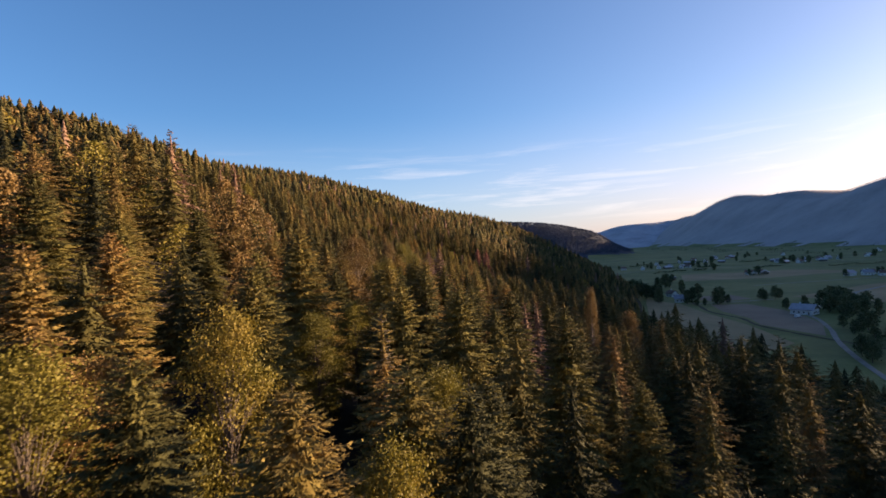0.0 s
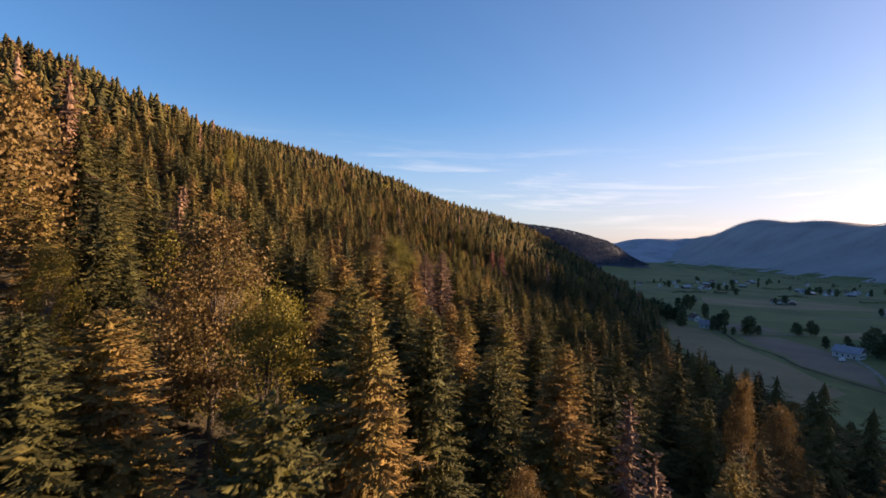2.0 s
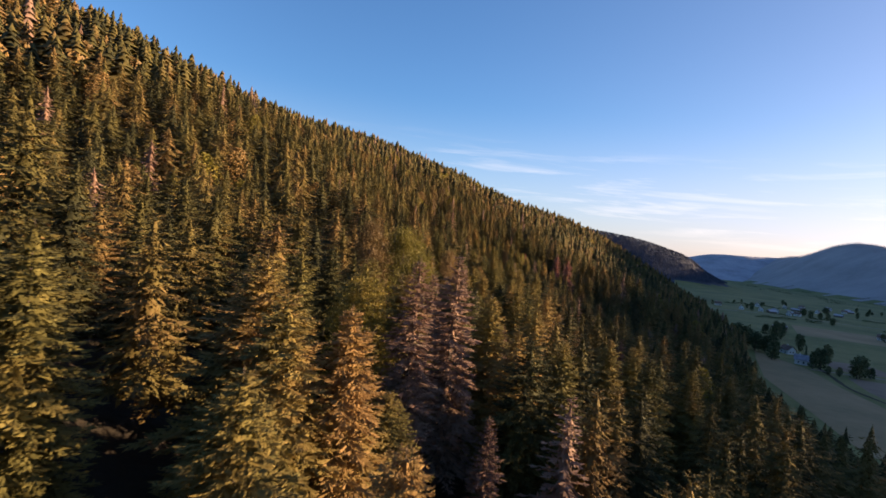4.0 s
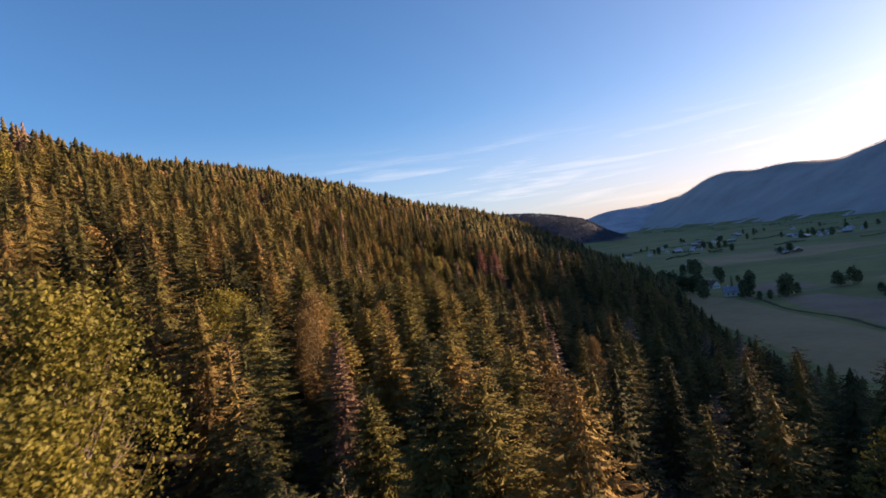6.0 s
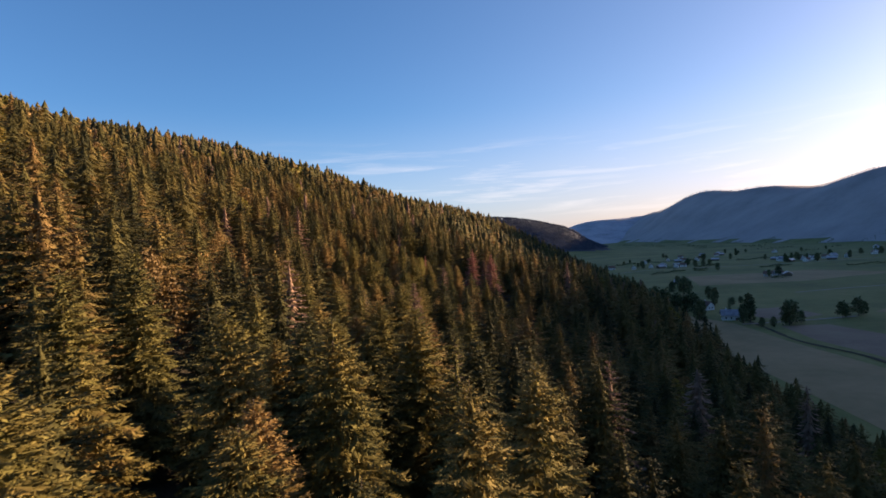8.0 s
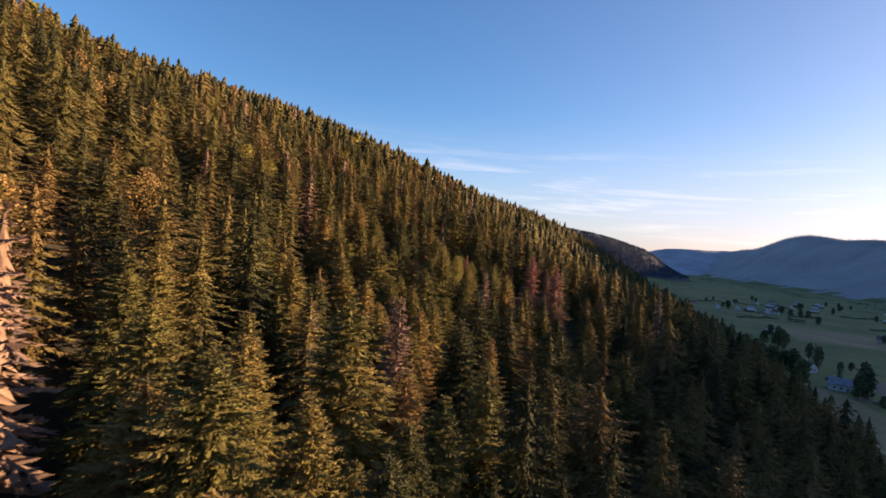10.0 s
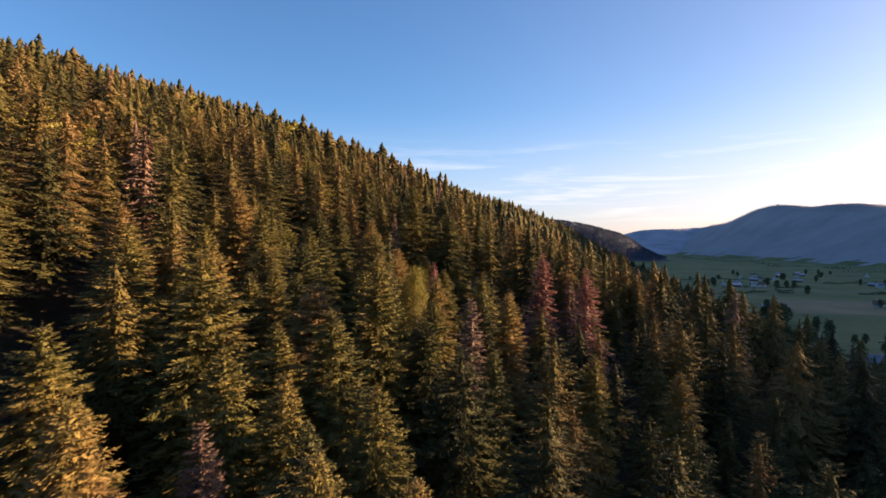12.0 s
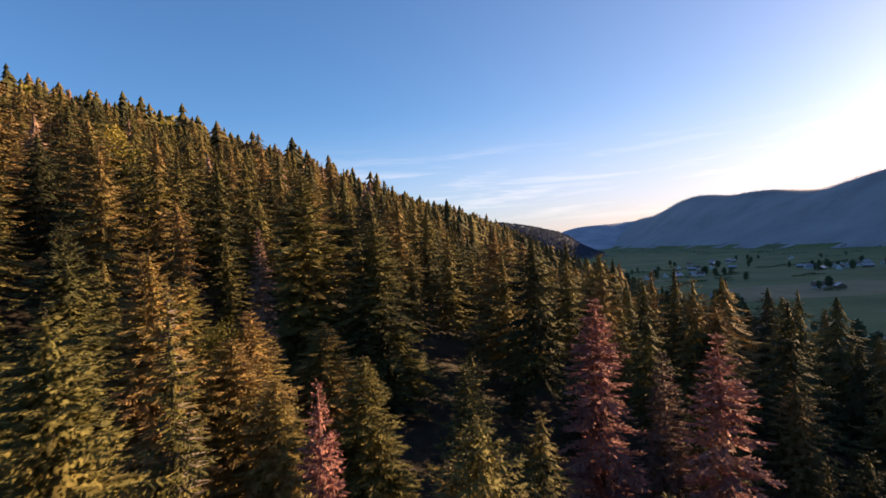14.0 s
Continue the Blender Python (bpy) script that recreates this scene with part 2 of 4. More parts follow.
def part(name, bm, mat, parent, label=""):
    me = bpy.data.meshes.new(name)
    bmesh.ops.recalc_face_normals(bm, faces=bm.faces)
    bm.to_mesh(me)
    bm.free()
    me.materials.append(mat)
    ob = new(name, me)
    ob.parent = parent
    return tagged(ob, label)


def box(bm, x0, x1, y0, y1, z0, z1):
    vs = [bm.verts.new(p) for p in ((x0, y0, z0), (x1, y0, z0), (x1, y1, z0), (x0, y1, z0), (x0, y0, z1), (x1, y0, z1), (x1, y1, z1), (x0, y1, z1))]
    for f in ((0, 3, 2, 1), (4, 5, 6, 7), (0, 1, 5, 4), (1, 2, 6, 5), (2, 3, 7, 6), (3, 0, 4, 7)):
        bm.faces.new([vs[i] for i in f])


# ---- the lie of the land ----
def glide(v, xs, ys):
    """A smooth curve through a few knots, flat beyond its ends."""
    xs, ys = np.asarray(xs, float), np.asarray(ys, float)
    v = np.clip(v, xs[0], xs[-1])
    i = np.clip(np.searchsorted(xs, v) - 1, 0, len(xs) - 2)
    m = np.gradient(ys, xs)
    h = xs[i + 1] - xs[i]
    s = (v - xs[i]) / h
    return (2 * s**3 - 3 * s * s + 1) * ys[i] + (s**3 - 2 * s * s + s) * h * m[i] + (3 * s * s - 2 * s**3) * ys[i + 1] + (s**3 - s * s) * h * m[i + 1]


def wave(x, y, size, seed=0.0):
    """Soft irregular swells between about -1 and 1."""
    a, b = x / size + seed * 1.7, y / size - seed * 2.3
    return (np.sin(a * 2.1 + 1.3 * np.sin(b * 1.7 + seed)) + np.sin(b * 2.7 + 1.1 * np.sin(a * 1.3 - seed)) + np.sin((a + b) * 1.6 + seed * 3)) / 3


EDGE_Y = (-300, 0, 150, 290, 430, 600, 800, 1000, 1300, 2300, 4900)
EDGE_X = (172, 136, 118, 90, 117, 158, 174, 223, 246, 400, 500)
STEEP_Y = (-200, 50, 300, 600, 1000)
STEEP = (0.693, 0.439, 0.455, 0.478, 0.472)
REACH = (500.768, 180.548, 370.37, 379.468, 155.173)
KNEE = (2.999, 1.909, 2.557, 2.748, 2.077)
# broad swells and hollows of the slope: x, y, size, height
SWELLS = ((-70, 60, 70, 16.3), (-180, 220, 90, 13.9), (-25, 270, 50, -4.2), (30, 500, 70, -0.4), (-260, 420, 120, -3), (110, 600, 80, 4.1),
          (-20, 640, 90, -10.7), (-200, 650, 140, 10.8), (130, 800, 90, -12.6), (20, 900, 120, 31.6), (180, 1050, 120, -17.3), (8, 55, 32, -3.2),
          (-25, 262, 22, -1.5), (0, 316, 30, 6.6), (64, 322, 46, 9.2), (-12, 12, 16, -7.8), (-70, 130, 40, -9), (-110, 100, 60, -9.1),
          (-100, 300, 45, 2.9), (-45, 40, 28, -2.3), (-50, 70, 25, 8.3), (-300, 260, 90, 25.7), (-40, 220, 30, -2.1), (-150, 330, 80, -7),
          (-60, 400, 60, 8.1))

SPURS = ((45, 345, 24, 6.8),)


def forest_edge(y):
    return glide(y, EDGE_Y, EDGE_X)


def slope_left(x, y):
    d = np.maximum(forest_edge(y) - x, 0)
    a, r, k = glide(y, STEEP_Y, STEEP), glide(y, STEEP_Y, REACH), glide(y, STEEP_Y, KNEE)
    g = a * d / (1 + (d / r)**k)**(1 / k)
    w = np.clip(d / 25, 0, 1)
    g = g * (1 - np.clip((y - 1300) / 600, 0, 1)**2 * 0.9)
    for bx, by, bs, h in SWELLS + SPURS:
        g = g + w * h * np.exp(-((x - bx)**2 + (y - by)**2) / (2 * bs * bs))
    return np.maximum(g, 0)


def ridge_right(x, y):
    # up to y 1680 the crest is unseen, shaped to place its shadow line
    top = glide(y, (-1500, 500, 640, 700, 745, 820, 900, 1100, 1300, 1680, 1900, 2000, 2140, 2280, 2400, 2710, 2870, 3200, 3450, 3680, 4060, 4600),
                (290, 308, 312, 315, 317, 318, 320, 326, 331, 322, 258, 248, 260, 244, 228, 240, 264, 270, 297, 300, 236, 208))
    s = np.clip((x - 1080 - 25 * wave(x * 0, y, 400, 2)) / (1600 - 1080), 0, 1)
    front = (0.25 * s + 0.75 * s * s * (3 - 2 * s))
    back = np.clip((x - 1600) / 2500, 0, 1)
    return top * np.where(x < 1600, front, 1 - 0.6 * back)


def hill_mid(x, y):
    h = glide(x, (-900, -200, 129, 274, 392, 458, 531, 590, 680), (130, 172, 162, 146, 118, 98, 48, 18, 0))
    return h * np.exp(-((y - 2380) / np.where(y < 2380, 230, 420))**2)


def hill_far(x, y):
    h = glide(x, (-500, 400, 800, 950, 1080, 1220, 1600, 2200), (120, 110, 130, 146, 178, 190, 200, 200))
    return h * np.clip((y - 3700) / 750, 0, 1)**1.5


def land(x, y):
    x, y = np.asarray(x, float), np.asarray(y, float)
    left = slope_left(x, y)
    valley = 1.2 * wave(x, y, 160, 1) + 0.5 * wave(x, y, 55, 4)
    valley = valley * np.clip((x - forest_edge(y)) / 50, 0, 1) + 0.011 * np.clip(x - 520, 0, 700)
    right = ridge_right(x, y)
    rough = np.clip(right / 60, 0, 1) * 3.5 * wave(x, y, 190, 3)
    rough = rough + 9 * np.clip((x - 1080) / 520, 0, 1) * np.clip((1600 - x) / 520, 0, 1) * (wave(x, y, 330, 9) + 0.4 * wave(x, y, 150, 4))
    g = np.maximum(left, hill_mid(x, y))
    return np.maximum(g, right + rough) + valley


# ---- ground: one sheet to the horizon ----
def steps(knots):
    out = [knots[0][0]]
    for (a, step), (b, _) in zip(knots, knots[1:]):
        n = max(1, int(round((b - a) / step)))
        out += [a + (b - a) * (i + 1) / n for i in range(n)]
    return np.array(out)


gx = steps(((-2500, 250), (-700, 30), (-360, 11), (330, 20), (700, 45), (1900, 120), (4300, 1)))
gy = steps(((-2200, 250), (-200, 14), (700, 18), (1400, 40), (4700, 100), (5200, 1)))
GX, GY = np.meshgrid(gx, gy)
# one line of the sheet follows the edge of the forest
seam = int(np.argmin(np.abs(gx - 124)))
pull = np.clip(np.where(gx < gx[seam], (gx + 600) / (gx[seam] + 600), (900 - gx) / (900 - gx[seam])), 0, 1)
GX = GX + (forest_edge(GY) + 3 - gx[seam]) * pull[None]
GZ = land(GX, GY)
nx, ny = len(gx), len(gy)
i0 = (np.arange(ny - 1)[:, None] * nx + np.arange(nx - 1)[None]).ravel()
tri = np.concatenate([np.stack([i0, i0 + 1, i0 + nx + 1], 1), np.stack([i0, i0 + nx + 1, i0 + nx], 1)])
cx = np.concatenate([((GX[:-1, :-1] + GX[1:, 1:]) / 2).ravel()] * 2)
cy = np.concatenate([((GY[:-1, :-1] + GY[1:, 1:]) / 2).ravel()] * 2)
in_wood = np.concatenate([np.broadcast_to(np.arange(nx - 1) < seam, (ny - 1, nx - 1)).ravel()] * 2)
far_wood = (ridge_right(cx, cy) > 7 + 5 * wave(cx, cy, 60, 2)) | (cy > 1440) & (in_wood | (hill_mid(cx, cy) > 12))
ground = new("ground", mesh_of("ground", np.stack([GX.ravel(), GY.ravel(), GZ.ravel()], 1), tri, [GRASS, FLOOR, HAZED_FAR, HAZED_WOOD],
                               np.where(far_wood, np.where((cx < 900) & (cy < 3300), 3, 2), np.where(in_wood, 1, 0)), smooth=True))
tagged(ground, "green valley meadows rising into wooded mountain slopes", "ground", kind="structure")


# the last hill at the valley's end, over four kilometres off, its haze in the colour
hx, hy = np.meshgrid(np.arange(-600, 2300, 40.0), np.arange(3700, 4700, 50.0))
hz = hill_far(hx, hy) + np.clip((hy - 3700) / 750, 0, 1) * (4 * wave(hx, hy, 150, 5) + 2.5 * wave(hx, hy, 47, 2)) - 2
hn, hm = hx.shape
h0 = (np.arange(hn - 1)[:, None] * hm + np.arange(hm - 1)[None]).ravel()
backdrop = new("backdrop", mesh_of("backdrop", np.stack([hx.ravel(), hy.ravel(), hz.ravel()], 1), np.concatenate([np.stack([h0, h0 + 1, h0 + hm + 1], 1), np.stack([h0, h0 + hm + 1, h0 + hm], 1)]), [HAZE_TINT], smooth=True))
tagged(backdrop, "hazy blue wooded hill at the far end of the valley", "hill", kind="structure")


# ---- trees ----
def unit(v):
    return v / np.maximum(np.linalg.norm(v, axis=-1, keepdims=True), 1e-9)


def sprays(P, D, S, L, W, dip):
    """Small drooping needle sprays: one folded diamond each, from P along D, spread along S."""
    n = len(P)
    mid = P + D * (L * 0.45)[:, None]
    down = np.zeros((n, 3))
    down[:, 2] = -1
    v = np.stack([P, mid + S * W[:, None] + down * (dip * L)[:, None], P + D * L[:, None], mid - S * W[:, None] + down * (dip * L)[:, None]], 1).reshape(-1, 3)
    b = np.arange(n)[:, None] * 4
    t = np.concatenate([b + [[0, 1, 2]], b + [[0, 2, 3]]], 1).reshape(-1, 3)
    return v, t


def join(*meshes):
    V, T, off = [], [], 0
    for v, t in meshes:
        V.append(v)
        T.append(t + off)
        off += len(v)
    return np.concatenate(V), np.concatenate(T)


def girth(d, slope, most):
    """Half width of a crown d metres under its tip."""
    return most * (1 - np.exp(-slope * np.maximum(d, 0) / most)) + 0.06


def skirts(rng, height, base, slope, most, gap, points, share=1.0):
    """Tiers of ragged hanging skirts, one above the other: the closed body of a conifer's crown."""
    V, T, off = [], [], 0
    z, turn = height - 0.25 * gap, 0.0
    lop = rng.uniform(0.78, 1.2, 7)
    while z > base:
        d = height - z
        r = float(girth(d + 0.55 * gap, slope, most)) * share * rng.uniform(0.86, 1.12)
        fall = gap * rng.uniform(0.75, 1.25) + 0.12 * r
        turn += rng.uniform(0.2, 0.9)
        a = turn + (np.arange(2 * points) + rng.uniform(-0.35, 0.35, 2 * points)) * math.pi / points
        far = np.where(np.arange(2 * points) % 2 == 0, rng.uniform(0.85, 1.2, 2 * points), rng.uniform(0.4, 0.62, 2 * points)) * r
        far = far * lop[(a / 0.9).astype(int) % 7]
        low = z - fall * np.where(np.arange(2 * points) % 2 == 0, rng.uniform(0.75, 1.2, 2 * points), rng.uniform(0.35, 0.7, 2 * points))
        ring = np.stack([far * np.cos(a), far * np.sin(a), low], 1)
        V.append(np.concatenate([[[0, 0, z + 0.35 * gap]], ring]))
        k = np.arange(2 * points)
        T.append(np.stack([0 * k, k + 1, (k + 1) % (2 * points) + 1], 1) + off)
        off += 2 * points + 1
        z -= gap * (0.62 + 0.38 * min(1.0, d / (0.5 * height))) * rng.uniform(0.85, 1.15)
    V.append(np.array([(0.05, 0, height - 1.0), (-0.025, 0.045, height - 1.0), (-0.025, -0.045, height - 1.0), (0, 0, height + 0.1)]))
    T.append(np.array([(0, 1, 3), (1, 2, 3), (2, 0, 3)]) + off)
    return np.concatenate(V), np.concatenate(T)


def bough_crown(rng, height, base, slope, most, gap, per, pairs, sparse=0.0, droop=0.4, core=0.66, plume=1.0):
    """Whorls of boughs round a stem: every bough is a drooping frond of side shoots, over a ragged inner body."""
    Ps, Ds, Ss, Ls, Ws = [], [], [], [], []
    lop = rng.uniform(0.72, 1.22, 9)
    up = np.array([0, 0, 1.0])

    def put(P, D, S, L, W):
        Ps.append(P.reshape(-1, 3))
        Ds.append(D.reshape(-1, 3))
        Ss.append(S.reshape(-1, 3))
        Ls.append(L.reshape(-1))
        Ws.append(W.reshape(-1))
    z, w = height - 0.35, 0
    while z > base:
        d = height - z
        u = min(1.0, d / (height - base))
        reach = float(girth(d, slope, most)) * rng.uniform(0.84, 1.14) + 0.1
        count = max(4, int(round(per * min(1.0, 0.5 + d / 5))))
        for b in range(count):
            if rng.random() < sparse:
                continue
            a = (b + rng.uniform(-0.38, 0.38)) / count * 2 * math.pi + w * 1.9
            ln = reach * rng.uniform(0.78, 1.12) * lop[int(a / 0.7) % 9]
            out = np.array([math.cos(a), math.sin(a), 0])
            side = np.array([-math.sin(a), math.cos(a), 0])
            rise = 0.55 * (1 - u)**2.2 - 0.05 + rng.uniform(-0.12, 0.12)
            sag = droop * (0.35 + 0.75 * u)
            z0 = z + rng.uniform(-0.3, 0.3) * gap
            k = max(3, int(round(pairs * (0.35 + 0.65 * ln / most))))
            s = 0.22 + 0.76 * (np.arange(k) + rng.uniform(0.25, 0.75, k)) / k
            spine = out * (s * ln)[:, None]
            spine[:, 2] += z0 + ln * (rise * s - sag * s * s + 0.4 * sag * s**4)
            half = (0.4 * ln * np.clip(1.1 - s, 0, 1)**0.7 * np.clip(0.45 + 1.8 * s, 0, 1) + 0.13) * rng.uniform(0.75, 1.25, k)
            for sg in (-1, 1):
                D = unit(out * rng.uniform(0.55, 1.05, (k, 1)) + side * sg * rng.uniform(0.5, 0.95, (k, 1)) + up * rng.uniform(-0.62, 0.08, (k, 1)))
                N = up * 0.75 + out * 0.55 + 0.3 * rng.normal(size=(k, 3))
                put(spine, D, unit(np.cross(D, N)), half, (half * 0.1 + 0.028) * plume * rng.uniform(0.8, 1.3, k))
            tip = out * (0.72 * ln) + up * (z0 + ln * (rise * 0.72 - sag * 0.42))
            put(tip, unit(out + up * (rise - sag * 0.75)), unit(side + 0.3 * rng.normal(size=3)), np.array([0.36 * ln + 0.12]), np.array([0.05 + 0.04 * ln]) * plume)
            put(out * (0.1 * ln) + up * z0, unit(out + up * (rise - 0.55 * sag)), side, np.array([0.7 * ln]), np.array([0.03 + 0.035 * ln]))
        z -= gap * (0.55 + 0.45 * min(1.0, d / 6)) * rng.uniform(0.8, 1.2)
        w += 1
    n = 10
    zz = height - 0.9 * rng.random(n)
    a = rng.uniform(0, 6.28, n)
    D = unit(np.stack([np.cos(a) * 0.7, np.sin(a) * 0.7, rng.uniform(0.3, 0.9, n)], 1))
    put(np.stack([a * 0, a * 0, zz], 1), D, unit(np.cross(D, up)), 0.12 + 0.32 * (height - zz), 0.025 + 0.03 * (height - zz))
    leaves = sprays(*(np.concatenate(q) for q in (Ps, Ds, Ss, Ls, Ws)), 0.16)
    return join(leaves, skirts(rng, height - 0.4, base, slope, most, 0.85, 9, core)) if core else leaves


def stem(height, r0, sides=7, rings=7, lean=(0, 0)):
    zs = np.linspace(-1.0, height, rings)
    v, t = [], []
    for i, z in enumerate(zs):
        r = r0 * (1 - 0.97 * max(z, 0) / height) + (0.12 * r0 if i == 0 else 0)
        ox, oy = lean[0] * (z / height)**2, lean[1] * (z / height)**2
        for k in range(sides):
            a = k / sides * 2 * math.pi
            v.append((ox + r * math.cos(a), oy + r * math.sin(a), z))
    for i in range(rings - 1):
        for k in range(sides):
            a, b = i * sides + k, i * sides + (k + 1) % sides
            t += [(a, b, b + sides), (a, b + sides, a + sides)]
    return np.array(v), np.array(t)


def bare_twigs(rng, height, radius, base, count):
    """Thin bare branches of a dead tree, as slim three-sided spikes."""
    v, t = [], []
    for i in range(count):
        z = rng.uniform(base, height * 0.97)
        u = (z - base) / (height - base)
        ln = radius * (1 - u)**0.8 * rng.uniform(0.5, 1.1) + 0.15
        a = rng.uniform(0, 6.28)
        o = np.array([math.cos(a), math.sin(a), -0.25 + 0.3 * u + rng.uniform(-0.1, 0.1)])
        p, q = np.array([0, 0, z]), np.array([0, 0, z]) + o * ln
        w = 0.02 + 0.012 * ln
        b = len(v)
        v += [p + (w, 0, w), p + (-w, w, 0), p + (0, -w, -w), q]
        t += [(b, b + 1, b + 3), (b + 1, b + 2, b + 3), (b + 2, b, b + 3)]
    return np.array(v), np.array(t)


def leafy_crown(rng, height, radius, base, clumps, leaves, size=0.3):
    """Leaf clumps at the ends of rising limbs, uneven, with gaps; also gives the limbs."""
    Ps, lv, lt = [], [], []
    for i in range(clumps):
        a = rng.uniform(0, 6.28)
        u = rng.random()**0.8
        r = radius * math.sqrt(rng.random()) * math.sin(math.pi * (0.18 + 0.74 * u))**0.8
        c = np.array([math.cos(a) * r, math.sin(a) * r, base + (height - base) * (0.05 + 0.93 * u)])
        cr = radius * rng.uniform(0.16, 0.34)
        Ps.append(c + rng.normal(size=(leaves, 3)) * cr * np.array([0.62, 0.62, 0.5]))
        p = np.array([0, 0, base * 0.7 + max(c[2] - base * 0.7, 0.4) * rng.uniform(0.35, 0.7)])
        w = 0.014 + 0.0016 * height
        b = len(lv)
        lv += [p + (w, 0, 0), p + (-w / 2, w, 0), p + (-w / 2, -w, 0), c]
        lt += [(b, b + 1, b + 3), (b + 1, b + 2, b + 3), (b + 2, b, b + 3)]
    P = np.concatenate(Ps)
    n = len(P)
    D = unit(rng.normal(size=(n, 3)) + np.array([0, 0, -0.3]))
    S = unit(np.cross(D, rng.normal(size=(n, 3))))
    L = size * rng.uniform(0.6, 1.3, n)
    v, t = sprays(P, D, S, L, L * rng.uniform(0.3, 0.5, n), 0.1)
    return v, t, np.array(lv), np.array(lt)


def tree_thing(name, label, group, crown, crown_mat, trunk, twigs=None, category="tree"):
    top = new(name)
    top.empty_display_size = 0.5
    tagged(top, label, category, group)
    c = new("crown", mesh_of("crown", *crown, [crown_mat]))
    c.parent = top
    if twigs is not None:
        trunk = join(trunk, twigs)
    s = new("trunk", mesh_of("trunk", *trunk, [BARK]))
    s.parent = top
    return top


PATH_SLANT = -0.061


def beside(x, y):
    """Metres to the right of the flight line."""
    return x - (2.8 + PATH_SLANT * y)


R = np.random.default_rng(11)
H0 = 16.0       # usual height of the stand

protos = {}
for detail, (gap, per, pairs) in {"near": (0.46, 9, 11), "mid": (0.55, 8, 8)}.items():
    for i in range(6 if detail == "near" else 4):
        slope, most = (0.5, 0.56, 0.46, 0.6, 0.53, 0.48)[i], (3.7, 4.1, 3.4, 4.3, 3.8, 3.4)[i]
        protos["spruce", detail, i] = tree_thing("spruce_tree", "tall green spruce with drooping needle branches on the forest slope", "spruces of the forest slope",
                                                 bough_crown(R, H0, 1.4, slope, most, gap, per, pairs, 0.06, (0.4, 0.48, 0.34, 0.45, 0.55, 0.42)[i]), SPRUCE, stem(H0, 0.2))
    for i in range(2):
        protos["dead", detail, i] = tree_thing("dead_spruce", "dead spruce with dry pinkish-brown needles among green ones", "dead spruces of the forest slope",
                                               bough_crown(R, H0, 2.0, 0.33, 2.5 + 0.4 * i, gap * 0.95, per, pairs + 2, 0.2, 0.6, 0.25, 0.6), DEAD, stem(H0, 0.19), bare_twigs(R, H0, 2.6, 2, 200))
protos["rust", "near", 0] = tree_thing("dead_spruce", "dying spruce with rust-red needles among green ones", "dead spruces of the forest slope",
                                       bough_crown(R, H0, 2.0, 0.36, 3.0, 0.5, 8, 7, 0.12, 0.5, 0.5), RUST, stem(H0, 0.19), bare_twigs(R, H0, 2.4, 2, 120))
for i in range(3):
    cv, ct, lv, lt = leafy_crown(R, 15, 3.2, 3.5, 100, 170, 0.155)
    sv, st_ = stem(13, 0.2)
    protos["gold", "near", i] = tree_thing("broadleaf_tree", "yellow-green autumn broadleaf tree between the spruces", "autumn broadleaf trees", (cv, ct), GOLD, (sv, st_), (lv, lt))
    cv, ct, lv, lt = leafy_crown(R, 15, 3.0, 3.5, 94, 170, 0.155)
    protos["ochre", "near", i] = tree_thing("broadleaf_tree", "orange-brown autumn broadleaf tree between the spruces", "autumn broadleaf trees", (cv, ct), OCHRE, stem(13, 0.2), (lv, lt))
protos["snag", "near", 0] = tree_thing("half_bare_spruce", "half-bare spruce with grey dead branches among dense spruces", "half-bare spruces of the forest slope",
                                       bough_crown(R, H0, 2.0, 0.34, 2.8, 0.5, 8, 7, 0.5, 0.5, 0.3), SPRUCE, stem(H0, 0.2), bare_twigs(R, H0, 3.0, 2, 300))
NATIVE = {"snag": H0, "spruce": H0, "dead": H0, "rust": H0, "gold": 15.0, "ochre": 15.0}
used = set()


def plant(kind, detail, variant, x, y, height, turn, wide=1.0):
    key = (kind, detail, variant)
    z = float(land(x, y)) - 0.15
    s = height / NATIVE[kind]
    if key not in used:
        used.add(key)
        protos[key].matrix_basis = Matrix.Translation((x, y, z)) @ Matrix.Rotation(turn, 4, 'Z') @ Matrix.Diagonal((s * wide, s * wide, s, 1))
        return protos[key]
    o = copy_thing(protos[key], Matrix.Translation((x, y, z)) @ Matrix.Rotation(turn, 4, 'Z'))
    o.scale = (s * wide, s * wide, s)
    return o


# trees that stand out, stretch by stretch: kind, x, y, height of the top, girth
LOWER_TREES = (("gold", -7.0, 65.0, 62.8, 0.5), ("gold", -20.3, 61.0, 67.5, 0.6), ("ochre", 15.8, 75.5, 60.5, 0.3), ("spruce", -8.1, 16.6, 64.6, 1.2), ("spruce", -10.9, 30.7, 67.0, 1.2), ("spruce", 4.1, 50.5, 63.3, 1.1),
               ("spruce", 10.8, 64.7, 59.2, 1.0), ("spruce", 2.2, 24.9, 61.6, 1.2), ("spruce", 11.7, 36.6, 58.2, 1.0), ("gold", -8.2, 42.0, 63.5, 0.7), ("spruce", -13.0, 36.0, 68.0, 1.1), ("snag", -3.0, 28.0, 64.4, 1.1),
               ("snag", -17.0, 55.0, 67.0, 1.0), ("ochre", -13.6, 63.2, 69.0, 1.1), ("gold", -9.6, 60.5, 66.0, 0.8), ("gold", -13.2, 18.2, 64.5, 0.9), ("spruce", -17.0, 22.5, 68.5, 1.0), ("gold", -9.4, 24.5, 65.0, 0.75),
               ("ochre", 23.5, 86.1, 56.0, 0.6))
